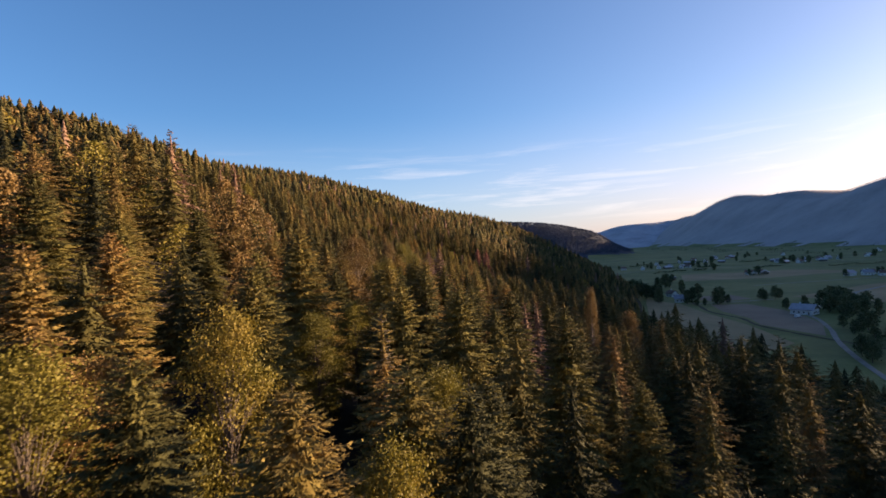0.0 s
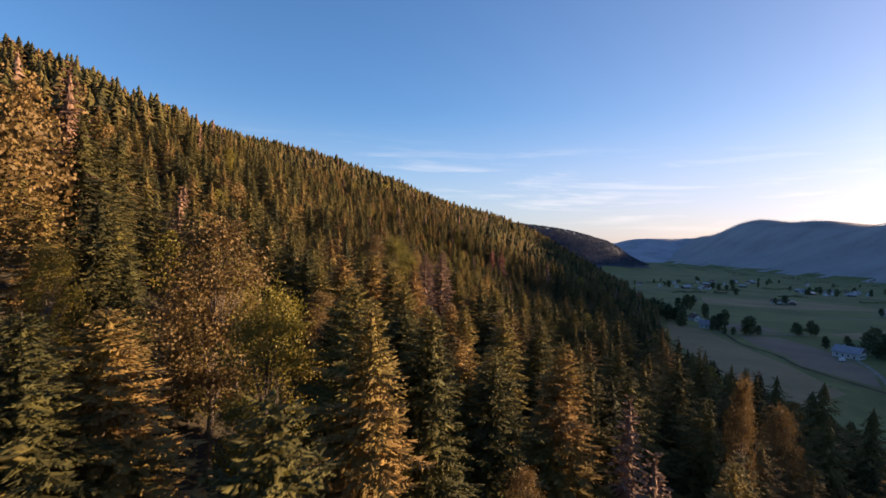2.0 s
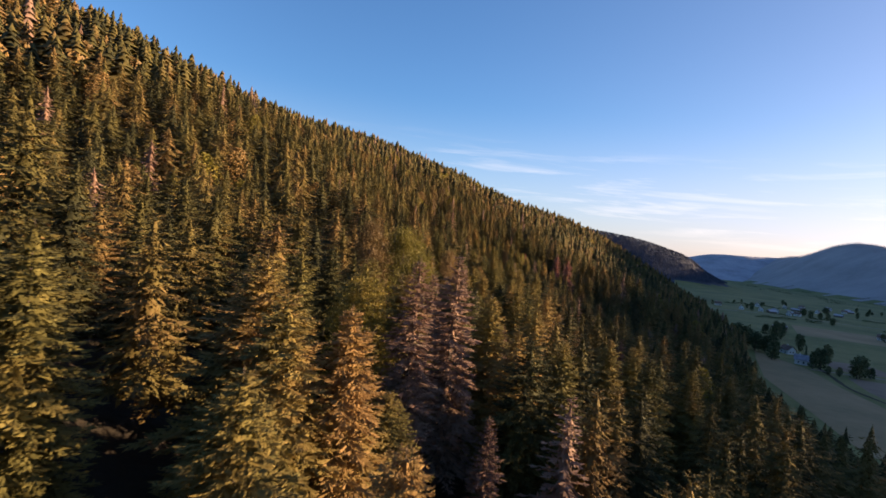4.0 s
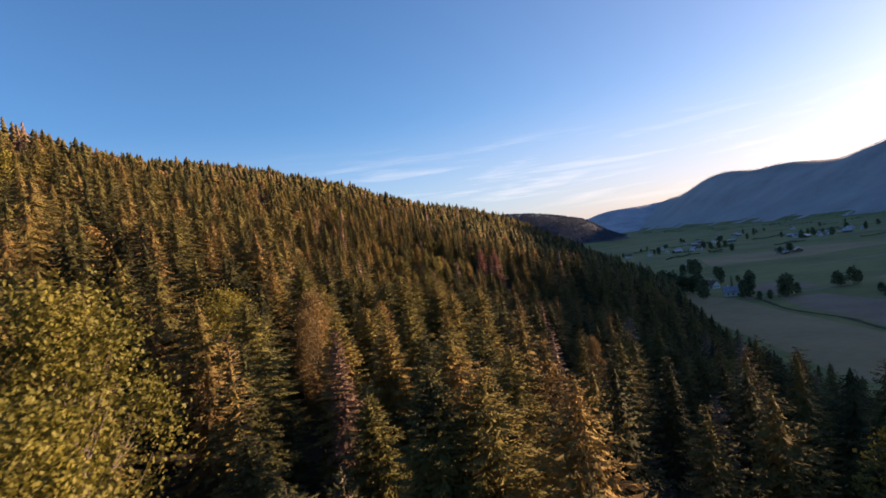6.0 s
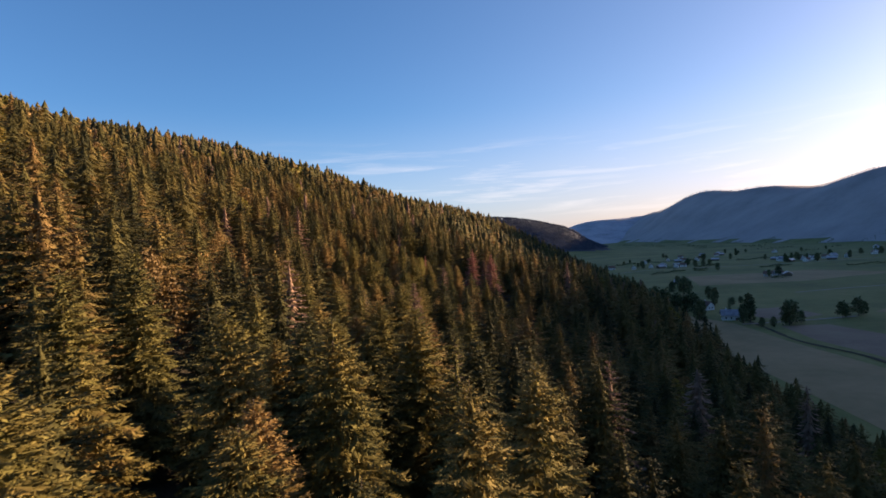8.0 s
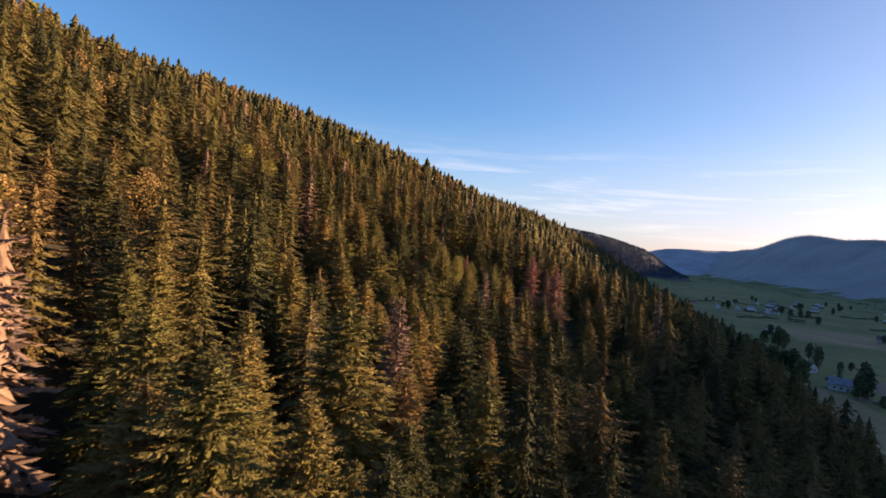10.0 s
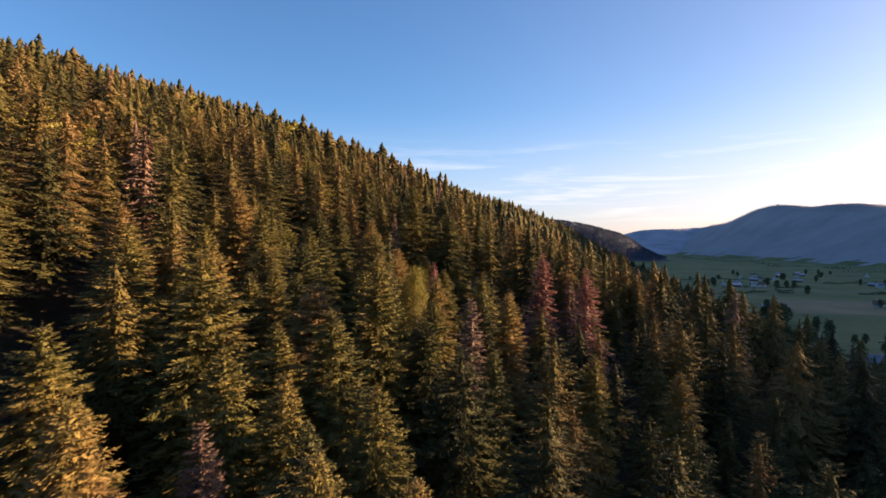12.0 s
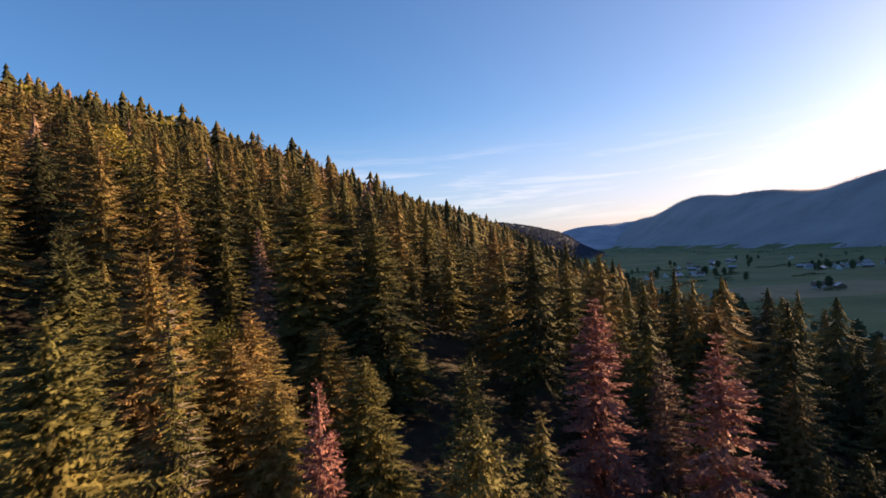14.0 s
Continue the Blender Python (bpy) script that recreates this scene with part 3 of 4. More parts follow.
MIDDLE_TREES = (("dead", -10.5, 110.3, 67.1, 1.25), ("dead", -8.6, 113.6, 67.6, 1.2), ("dead", -13.8, 127.5, 65.0, 1.2), ("dead", -7.2, 134.0, 60.0, 0.9), ("dead", -11.3, 122.8, 62.0, 0.8), ("gold", -14.2, 110.3, 65.0, 0.85),
                ("ochre", 1.0, 158.0, 57.5, 0.5), ("gold", -26.5, 161.4, 67.5, 1.0), ("dead", -15.7, 154.0, 64.6, 0.8), ("ochre", -20.5, 163.0, 65.0, 0.5), ("dead", -4.2, 105.0, 59.5, 0.9), ("gold", -3.0, 134.0, 57.0, 0.45),
                ("gold", -21.0, 139.5, 69.0, 0.9), ("gold", -17.5, 133.5, 66.5, 0.8), ("ochre", -24.0, 136.0, 69.5, 0.8), ("spruce", -12.7, 147.8, 62.2, 1.1), ("snag", -19.5, 148.0, 66.0, 1.0), ("ochre", -21.5, 168.0, 66.3, 0.7), ("spruce", -14.5, 163.5, 63.5, 1.1), ("spruce", -17.0, 158.5, 65.0, 1.2))
UPPER_TREES = (("ochre", 5.6, 185.0, 56.0, 0.5), ("dead", -23.0, 260.3, 61.0, 0.9), ("spruce", -26.1, 243.3, 63.6, 1.1), ("dead", -16.8, 238.3, 63.6, 1.0), ("spruce", -17.5, 250.4, 61.0, 1.1), ("spruce", -25.6, 273.0, 63.0, 1.0),
               ("spruce", -12.7, 246.9, 61.2, 1.1), ("spruce", -16.0, 184.0, 66.3, 1.0), ("spruce", -30.9, 193.3, 69.9, 1.0), ("spruce", -9.9, 178.9, 64.2, 1.0), ("spruce", -7.0, 183.0, 63.8, 1.0), ("spruce", -20.1, 182.3, 67.0, 1.1),
               ("spruce", -13.4, 198.8, 64.6, 1.0), ("spruce", -27.4, 182.5, 69.0, 1.0), ("snag", -10.5, 190.5, 63.8, 1.0))
LAST_TREES = (("gold", -19.2, 289.8, 65.5, 0.5), ("rust", -18.6, 298.6, 66.0, 0.7), ("rust", -5.8, 310.3, 67.0, 1.2), ("rust", -0.8, 306.8, 65.3, 1.1), ("dead", -2.5, 309.5, 64.0, 0.9), ("dead", -27.5, 319.0, 72.6, 0.7),
              ("gold", -36.2, 280.4, 66.0, 0.6), ("spruce", -32.6, 286.0, 68.0, 1.0), ("spruce", -20.3, 278.7, 67.2, 1.15), ("spruce", -30.2, 290.6, 69.6, 1.0), ("spruce", -32.5, 283.0, 65.6, 0.9), ("spruce", -28.4, 283.4, 65.6, 0.9),
              ("spruce", -16.7, 284.5, 63.5, 0.6), ("spruce", -24.3, 294.2, 69.2, 1.0), ("spruce", -29.4, 287.2, 68.1, 0.9), ("snag", -24.0, 299.5, 69.4, 0.9))
# grown spruces whose tops show clearly: x, y, height of the top
LOWER_SPRUCES = ((-3.1, 34.2, 65.4), (0.2, 38.5, 64.7), (7.4, 38.6, 62.7), (-12.6, 42.6, 69.3), (-5.8, 43.9, 66.8), (-3.2, 46.9, 65.9), (-4.4, 57.2, 66.1), (-5.9, 60.4, 66.5),
    (-2.9, 61.6, 65.3), (4.1, 73.7, 62.1), (0.2, 78.5, 63.4), (3.5, 86.9, 61.9), (-22, 35, 71.5), (-26.5, 41, 73), (-18.5, 29.5, 69), (-28.5, 35.5, 74), (-24, 48, 72))
MIDDLE_SPRUCES = ((-0.8, 115.3, 62.1), (-17.3, 118.1, 65.9), (-21.8, 120.8, 66.5), (-35.5, 124.2, 68.3), (7.4, 130.2, 59.3), (3.9, 132, 60.3), (6.7, 136, 59.3), (13.8, 141.1, 57),
    (-67, 152.4, 74.4), (-13.1, 167.2, 64.1), (-6.6, 169.6, 62.3), (-22.1, 173.1, 66.5), (-28.6, 177.4, 68.3))
UPPER_SPRUCES = ((-22.9, 186.5, 66.4), (-23.7, 218.3, 64.2), (-15.5, 217.7, 61.3), (-19.9, 220, 62.7), (-28.3, 222.3, 65.7), (-22.4, 224.7, 63.1), (-30.9, 227.8, 66.2), (-11.2, 228.8, 58.7),
    (-19.7, 233.3, 61.3), (-16.8, 243.8, 59.5), (-31.2, 248.7, 65), (-21.8, 249.8, 61.1), (-10, 249.7, 56.8), (-25.5, 256.7, 62.6), (-0.5, 257.1, 53.7), (-3.6, 257.7, 54.8),
    (-29.8, 260.1, 64.5), (-14.4, 261.1, 58.6), (-19.1, 261.9, 60.3))
LAST_SPRUCES = ((-24.7, 265, 62.7), (-21.6, 265.2, 61.5), (-17.5, 267.5, 60.2), (6.1, 269.1, 52.7), (-28.3, 279, 65.9), (-11.6, 279.1, 60.2), (-16.8, 280.3, 62.1), (-3.4, 285, 58.8),
    (-23.2, 285.6, 65.4), (4.5, 288.3, 56.9), (-22.3, 289.8, 66), (-12.9, 290.7, 63.2), (-36.2, 292.9, 71.5), (-10.5, 293.1, 63), (-40.8, 296.6, 73.9), (-32.7, 300.5, 71.7),
    (-27.4, 304.5, 70.7), (-31.7, 305.1, 72.2), (-30.5, 274, 67.8), (-33.5, 278, 69.2), (-35.5, 272.5, 69), (-39.5, 277, 70.5))
taken = []
for n, (kind, x, y, top, wide) in enumerate(LOWER_TREES + MIDDLE_TREES + UPPER_TREES + LAST_TREES):
    h = top - float(land(x, y))
    h = min(max(h, 8.0), 20.0)
    wide = 1.0 if kind == "spruce" else wide
    plant(kind, "near", n % {"dead": 2, "rust": 1, "gold": 3, "ochre": 3, "spruce": 6, "snag": 1}[kind], x, y, h, n * 2.1, wide * (H0 / h)**0.3)
    taken.append((x, y))
for n, (x, y, top) in enumerate(LOWER_SPRUCES + MIDDLE_SPRUCES + UPPER_SPRUCES + LAST_SPRUCES):
    h = top - float(land(x, y)) + 0.3
    plant("spruce", "near", n % 6, x, y, h, n * 1.7, (H0 / h)**0.3)
    taken.append((x, y))
taken = np.array(taken)


def scatter(x0, x1, y0, y1, gap, jit, rng):
    xs, ys = np.arange(x0, x1, gap), np.arange(y0, y1, gap * 0.9)
    X, Y = np.meshgrid(xs, ys)
    X = X + (np.arange(len(ys)) % 2)[:, None] * gap / 2
    X = (X + rng.uniform(-jit, jit, X.shape) * gap).ravel()
    Y = (Y + rng.uniform(-jit, jit, Y.shape) * gap).ravel()
    keep = X < forest_edge(Y) - 2
    return X[keep], Y[keep]


def stand_height(x, y, rng):
    """Heights of a grown stand, taller and lower in patches, with some young trees in it."""
    n = len(x)
    return H0 * rng.uniform(0.72, 1.1, n) * (1 + 0.06 * wave(x, y, 30, 3)) * np.where(rng.random(n) < 0.14, rng.uniform(0.6, 0.85, n), 1.0)


grown_x, grown_y = scatter(-170, 130, -30, 470, 6.0, 0.44, R)
clear = wave(grown_x, grown_y, 6.5, 8) + R.uniform(-0.2, 0.2, len(grown_x)) > -0.92
for sx, sy in taken:
    clear &= (grown_x - sx)**2 + (grown_y - sy)**2 > 3.4**2
grown_x, grown_y = grown_x[clear], grown_y[clear]
b = beside(grown_x, grown_y)
zg = land(grown_x, grown_y)
tall = stand_height(grown_x, grown_y, R)
# along the flight line the tops stay below it
line_z = glide(grown_y, (0, 50, 100, 160, 205, 250, 281), (67.1, 68.4, 68.5, 69.0, 68.1, 68.0, 70.0))
room = line_z - zg - 4.2 + np.where(b < 0, 0.33 * np.maximum(-b - 3, 0), -0.42 * np.minimum(b, 12))
tall = np.where((grown_y > -5) & (grown_y < 320) & (b > -26), np.clip(tall, 6.0, np.maximum(room * R.uniform(0.86, 1.0, len(b)), 7.0)), tall)
away = np.hypot(np.maximum(np.abs(b + 7) - 10, 0), np.maximum(grown_y - 325, 0))
single = (b > -17) & (b < 3) & (grown_y > 5) & (grown_y < 325)
mixed = R.random(len(grown_x))
stand = wave(grown_x, grown_y, 45, 6)
for x, y, h, bb, mx, sd in zip(grown_x[single], grown_y[single], tall[single], b[single], mixed[single], stand[single]):
    detail = "near" if -15 < bb < 0 else "mid"
    turn, wide = R.uniform(0, 6.28), R.uniform(0.95, 1.3) * (H0 / h)**0.3
    if mx < 0.012 + 0.012 * sd:
        plant("dead", detail, int(R.integers(2)), x, y, h * 0.97, turn, wide)
    elif mx > 0.985:
        plant("snag", "near", 0, x, y, h, turn, wide)
    elif mx < 0.06 + 0.03 * sd + (0.24 if y < 80 else 0):
        plant("gold" if mx * 1000 % 2 < 1 else "ochre", "near", int(R.integers(3)), x, y, h * 0.86, turn, wide * 0.75)
    else:
        plant("spruce", detail, int(R.integers(6 if detail == "near" else 4)), x, y, h, turn, wide)
# young spruces in small clearings
for n, (x, y, h) in enumerate(((-19.2, 64.6, 8.5), (-22.4, 67.6, 9.5), (-17.0, 66.8, 8.0), (-24.5, 64.8, 9.0), (-36.5, 256.5, 10.0), (-33.8, 254.0, 9.0), (-39.5, 258.8, 11.5), (-35.0, 259.5, 9.0))):
    plant("spruce", "mid", n % 4, x, y, h, n * 1.3, 1.25)
for key, ob in list(protos.items()):
    if key not in used:
        for c in list(ob.children):
            bpy.data.objects.remove(c)
        bpy.data.objects.remove(ob)


# ---- the forest beyond the single trees ----
def spread(units, X, Y, Z, Hs, Wd, pick, rng):
    """Joins copies of small unit trees (verts, tris) of height 1 into one set of arrays; tone is one number a tree."""
    V, T, M, C, off = [], [], [], [], 0
    for k, (uv, ut) in enumerate(units):
        sel = np.nonzero(pick == k)[0]
        if not len(sel):
            continue
        a = rng.uniform(0, 6.28, len(sel))
        c, s = np.cos(a)[:, None], np.sin(a)[:, None]
        wx = (Wd[sel] * Hs[sel])[:, None]
        vx = (uv[None, :, 0] * c - uv[None, :, 1] * s) * wx + X[sel][:, None]
        vy = (uv[None, :, 0] * s + uv[None, :, 1] * c) * wx + Y[sel][:, None]
        vz = uv[None, :, 2] * Hs[sel][:, None] + Z[sel][:, None]
        V.append(np.stack([vx, vy, vz], -1).reshape(-1, 3))
        T.append((ut[None] + (np.arange(len(sel)) * len(uv))[:, None, None] + off).reshape(-1, 3))
        M.append(np.full(len(sel) * len(ut), k))
        C.append(np.repeat(rng.random(len(sel)), len(uv)))
        off += len(sel) * len(uv)
    return np.concatenate(V), np.concatenate(T), np.concatenate(M), np.concatenate(C)


def puff_tree(rng, count, radius=0.22, size=0.15):
    """A round-topped broadleaf crown of loose leaf clumps, height 1."""
    P = []
    for i in range(count):
        u, a = rng.random(), rng.uniform(0, 6.28)
        r = radius * math.sqrt(rng.random()) * math.sin(math.pi * (0.2 + 0.75 * u))
        P.append((r * math.cos(a), r * math.sin(a), 0.25 + 0.72 * u))
    P = np.array(P)
    D = unit(P - [0, 0, 0.45] + rng.normal(size=P.shape) * 0.15)
    S = unit(np.cross(D, rng.normal(size=P.shape)))
    L = np.full(len(P), size) * rng.uniform(0.6, 1.2, len(P))
    return sprays(P - D * 0.05, D, S, L, L * 0.5, 0.1)


def ragged_spruce(rng, slope, most, tufts):
    """A conifer seen from afar: a closed body with loose hanging sprays round it."""
    d = 0.3 + (H0 - 4.5) * rng.random(tufts)**0.75
    a = rng.uniform(0, 6.28, tufts)
    g = girth(d, slope, most)
    out = np.stack([np.cos(a), np.sin(a), 0 * a], 1)
    P = out * (0.5 * g)[:, None]
    P[:, 2] = H0 - d
    side = np.stack([-np.sin(a), np.cos(a), 0 * a], 1)
    D = unit(out + side * rng.uniform(-0.5, 0.5, (tufts, 1)) + np.array([0, 0, 1.0]) * rng.uniform(-0.75, 0.2, (tufts, 1)))
    S = unit(np.cross(D, np.array([0, 0, 0.8]) + 0.5 * out + 0.35 * rng.normal(size=(tufts, 3))))
    L = (0.3 + 0.62 * g) * rng.uniform(0.7, 1.25, tufts)
    return join(sprays(P, D, S, L, 0.2 * L, 0.15), skirts(rng, H0, 3.5, slope, most, 1.15, 8, 0.72))


def shrunk(mesh, height=H0):
    return mesh[0] / height, mesh[1]


def wood(name, label, units, X, Y, Z, Hs, leaf_share, rng, needles=DIM_WOODS):
    """One joined stretch of forest: four spruces, gold leaf, dead, ochre leaf."""
    n = len(X)
    pick = rng.integers(0, 4, n)
    mx = rng.random(n)
    leaf = mx < leaf_share
    pick = np.where(mx > 0.975, 5, np.where(leaf, np.where(rng.random(n) < 0.4, 4, 6), pick))
    v, t, mi, tone = spread(units, X, Y, Z - 0.2, Hs * np.where(leaf, 0.85, 1), rng.uniform(0.95, 1.4, n), pick, rng)
    ob = new(name, mesh_of(name, v, t, [needles, GOLDWOOD, DEADWOOD, OCHREWOOD], np.array([0, 0, 0, 0, 1, 2, 3])[mi], tone=tone))
    return tagged(ob, label, "forest", kind="stuff")


SHAPES = ((0.5, 3.7), (0.58, 4.1), (0.46, 3.4), (0.62, 4.0))
rest = ~single
close = rest & (away < 30) & (grown_y > 2)
belt = rest & ~close & (away < 105)
unit_close = [shrunk(bough_crown(R, H0, 4.0, *SHAPES[i], 0.82, 7, 6, 0.06, 0.45, 0.62, 1.0)) for i in range(4)] + [puff_tree(R, 1700, 0.24, 0.02), shrunk(bough_crown(R, H0, 3.0, 0.33, 2.6, 0.8, 7, 4, 0.2, 0.55, 0.5, 1.3)), puff_tree(R, 1700, 0.24, 0.02)]
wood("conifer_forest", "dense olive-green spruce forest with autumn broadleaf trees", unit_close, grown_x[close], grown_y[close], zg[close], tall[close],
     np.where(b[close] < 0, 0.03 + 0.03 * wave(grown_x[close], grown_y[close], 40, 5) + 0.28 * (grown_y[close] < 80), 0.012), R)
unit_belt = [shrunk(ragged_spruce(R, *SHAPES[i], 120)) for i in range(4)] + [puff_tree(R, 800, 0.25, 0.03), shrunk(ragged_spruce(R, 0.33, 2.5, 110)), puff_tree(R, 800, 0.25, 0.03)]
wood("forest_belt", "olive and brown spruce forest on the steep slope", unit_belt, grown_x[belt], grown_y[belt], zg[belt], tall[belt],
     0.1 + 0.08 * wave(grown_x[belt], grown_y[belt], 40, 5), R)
# the upper and farther slope
fx, fy = scatter(-400, 330, -60, 620, 6.3, 0.44, R)
keep = ~((fx > -170) & (fx < 130) & (fy > -30) & (fy < 470))
fx, fy = fx[keep], fy[keep]
gx2, gy2 = scatter(-330, 330, 620, 1500, 7.6, 0.44, R)
ex, ey = scatter(150, 430, 1500, 1700, 9.0, 0.44, R)
over = rest & ~close & ~belt
fx, fy = np.concatenate([grown_x[over], fx, gx2, ex]), np.concatenate([grown_y[over], fy, gy2, ey])
unit_far = [shrunk(skirts(R, H0, 4.5, SHAPES[i][0] * 1.15, SHAPES[i][1], 1.4, 5)) for i in range(4)] + [puff_tree(R, 130, 0.27, 0.075), shrunk(skirts(R, H0, 4.5, 0.42, 2.8, 1.6, 5)), puff_tree(R, 130, 0.27, 0.075)]
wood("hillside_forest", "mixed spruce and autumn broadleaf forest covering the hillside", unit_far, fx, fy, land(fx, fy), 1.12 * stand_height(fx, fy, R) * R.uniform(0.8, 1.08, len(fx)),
     np.clip(0.12 + 0.22 * wave(fx, fy, 60, 7) + 0.0016 * np.clip(land(fx, fy) - 70, 0, 60), 0, 0.5), R, DIM_FARWOODS)


# ---- woods on the far ridges ----
ry = np.repeat(np.arange(1300, 4500, 4.0), 4)
rx = 1600 + R.uniform(-110, 0, len(ry))
ry = ry + R.uniform(-5, 5, len(ry))
mxx, mxy = R.uniform(-150, 680, 15000), R.uniform(1700, 2470, 15000)
ok = land(mxx, mxy) > 14
# copses along the mountain's foot
qx, qy = R.uniform(780, 1150, 9000), R.uniform(1150, 3200, 9000)
grove = wave(qx, qy, 75, 6) + 0.5 * wave(qx * 0.5, qy, 30, 2) > 0.62
wx, wy = np.concatenate([rx, mxx[ok], qx[grove]]), np.concatenate([ry, mxy[ok], qy[grove]])
near_hill = (np.arange(len(wx)) >= len(rx)) & (wx < 700)
broad = np.where(near_hill, R.uniform(1.7, 2.4, len(wx)), R.uniform(1.0, 1.5, len(wx)))
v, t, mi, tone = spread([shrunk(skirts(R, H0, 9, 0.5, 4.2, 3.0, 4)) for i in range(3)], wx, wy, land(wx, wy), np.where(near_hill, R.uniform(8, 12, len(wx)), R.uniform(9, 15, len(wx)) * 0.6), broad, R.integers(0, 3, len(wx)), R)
ridge_woods = new("ridge_woods", mesh_of("ridge_woods", v, t, [HAZED_FAR, HAZED_WOOD, DARKLEAF], np.where(v[t[:, 0], 0] < 740, 1, np.where(v[t[:, 0], 0] < 1180, 2, 0))))
tagged(ridge_woods, "haze-tinted spruce woods along the distant mountain ridges", "forest", kind="stuff")


# ---- valley: fields, tracks, stream ----
def draped(name, outline, mat, lift, label, category, cell=12.0):
    """A field laid over the land inside an outline of corners."""
    pts = np.array(outline, float)
    x0, y0, x1, y1 = *pts.min(0), *pts.max(0)
    xs, ys = np.arange(x0, x1 + cell, cell), np.arange(y0, y1 + cell, cell)
    bm = bmesh.new()
    vs = [bm.verts.new((px, py, 0)) for px, py in outline]
    bm.faces.new(vs)
    for i, (axis, vals) in enumerate((((1, 0, 0), xs), ((0, 1, 0), ys))):
        for c in vals:
            g = bm.verts[:] + bm.edges[:] + bm.faces[:]
            bmesh.ops.bisect_plane(bm, geom=g, plane_co=(c if i == 0 else 0, c if i == 1 else 0, 0), plane_no=axis)
    for vv in bm.verts:
        vv.co.z = float(land(vv.co.x, vv.co.y)) + lift
    me = bpy.data.meshes.new(name)
    bm.to_mesh(me)
    bm.free()
    me.materials.append(mat)
    return tagged(new(name, me), label, category, kind="structure")


def strip(name, line, width, mat, lift, label, category, wobble=0.0):
    """A track or bank along a line."""
    pts = [Vector(p) for p in line]
    fine = []
    for a, b2 in zip(pts, pts[1:]):
        n = max(2, int((b2 - a).length / 6))
        fine += [a.lerp(b2, i / n) for i in range(n)]
    fine.append(pts[-1])
    for _ in range(6):
        fine = [fine[0]] + [(fine[i - 1] + 2 * fine[i] + fine[i + 1]) / 4 for i in range(1, len(fine) - 1)] + [fine[-1]]
    bm = bmesh.new()
    rows = []
    for i, p in enumerate(fine):
        d = (fine[min(i + 1, len(fine) - 1)] - fine[max(i - 1, 0)]).normalized()
        nrm = Vector((-d.y, d.x))
        w = width * (1 + wobble * math.sin(i * 1.7) * math.sin(i * 0.6))
        row = []
        for k in (-0.5, 0, 0.5):
            q = p + nrm * w * k
            row.append(bm.verts.new((q.x, q.y, float(land(q.x, q.y)) + lift + (0.08 if k == 0 else 0))))
        rows.append(row)
    for r0, r1 in zip(rows, rows[1:]):
        for k in (0, 1):
            bm.faces.new((r0[k], r0[k + 1], r1[k + 1], r1[k]))
    me = bpy.data.meshes.new(name)
    bm.to_mesh(me)
    bm.free()
    me.materials.append(mat)
    return tagged(new(name, me), label, category, kind="structure")


draped("field", ((126, 330), (140, 300), (178, 330), (182, 395), (180, 470), (186, 540), (170, 600), (158, 560), (135, 470)), MOWN, 0.12, "pale mown meadow between the forest and the stream", "field")
draped("field", ((206, 520), (196, 470), (197, 425), (190, 395), (206, 348), (228, 388), (236, 420), (244, 470), (238, 520)), PLOUGH, 0.12, "brown stubble field beside the stream", "field")
draped("field", ((225, 545), (215, 560), (225, 610), (262, 610), (262, 560)), PLOUGH, 0.12, "pale dry field behind the farm", "field")
draped("field", ((300, 560), (420, 640), (560, 700), (520, 600), (400, 500), (330, 490)), MOWN, 0.1, "pale green mown field in the valley", "field")
draped("field", ((280, 800), (320, 930), (520, 960), (560, 860), (420, 800)), MOWN, 0.1, "pale green mown field in the valley", "field")
strip("stream", ((205, 600), (200, 552), (193, 510), (184, 470), (193, 424), (185, 393), (201, 338), (214, 300), (230, 240)), 2.8, DITCH, 0.2, "dark overgrown stream bank winding between fields", "stream", 0.4)
strip("track", ((246, 452), (238, 410), (220, 365), (203, 333), (185, 289), (172, 250), (160, 200)), 3.0, GRAVEL, 0.22, "pale gravel farm track", "track", 0.1)
strip("track", ((246, 452), (300, 500), (345, 538), (372, 580), (430, 622), (520, 640)), 4.0, GRAVEL, 0.22, "pale gravel farm track", "track", 0.1)
strip("track", ((188, 535), (215, 536), (240, 540), (275, 545)), 3.6, GRAVEL, 0.24, "pale gravel farm track", "track", 0.1)
strip("road", ((150, 1010), (240, 1060), (330, 1120), (470, 1130), (640, 1100), (900, 1090)), 5.0, GRAVEL, 0.2, "pale narrow road between the villages", "road")
strip("track", ((330, 700), (420, 720), (520, 740), (620, 760)), 3.6, GRAVEL, 0.2, "pale gravel farm track", "track", 0.1)


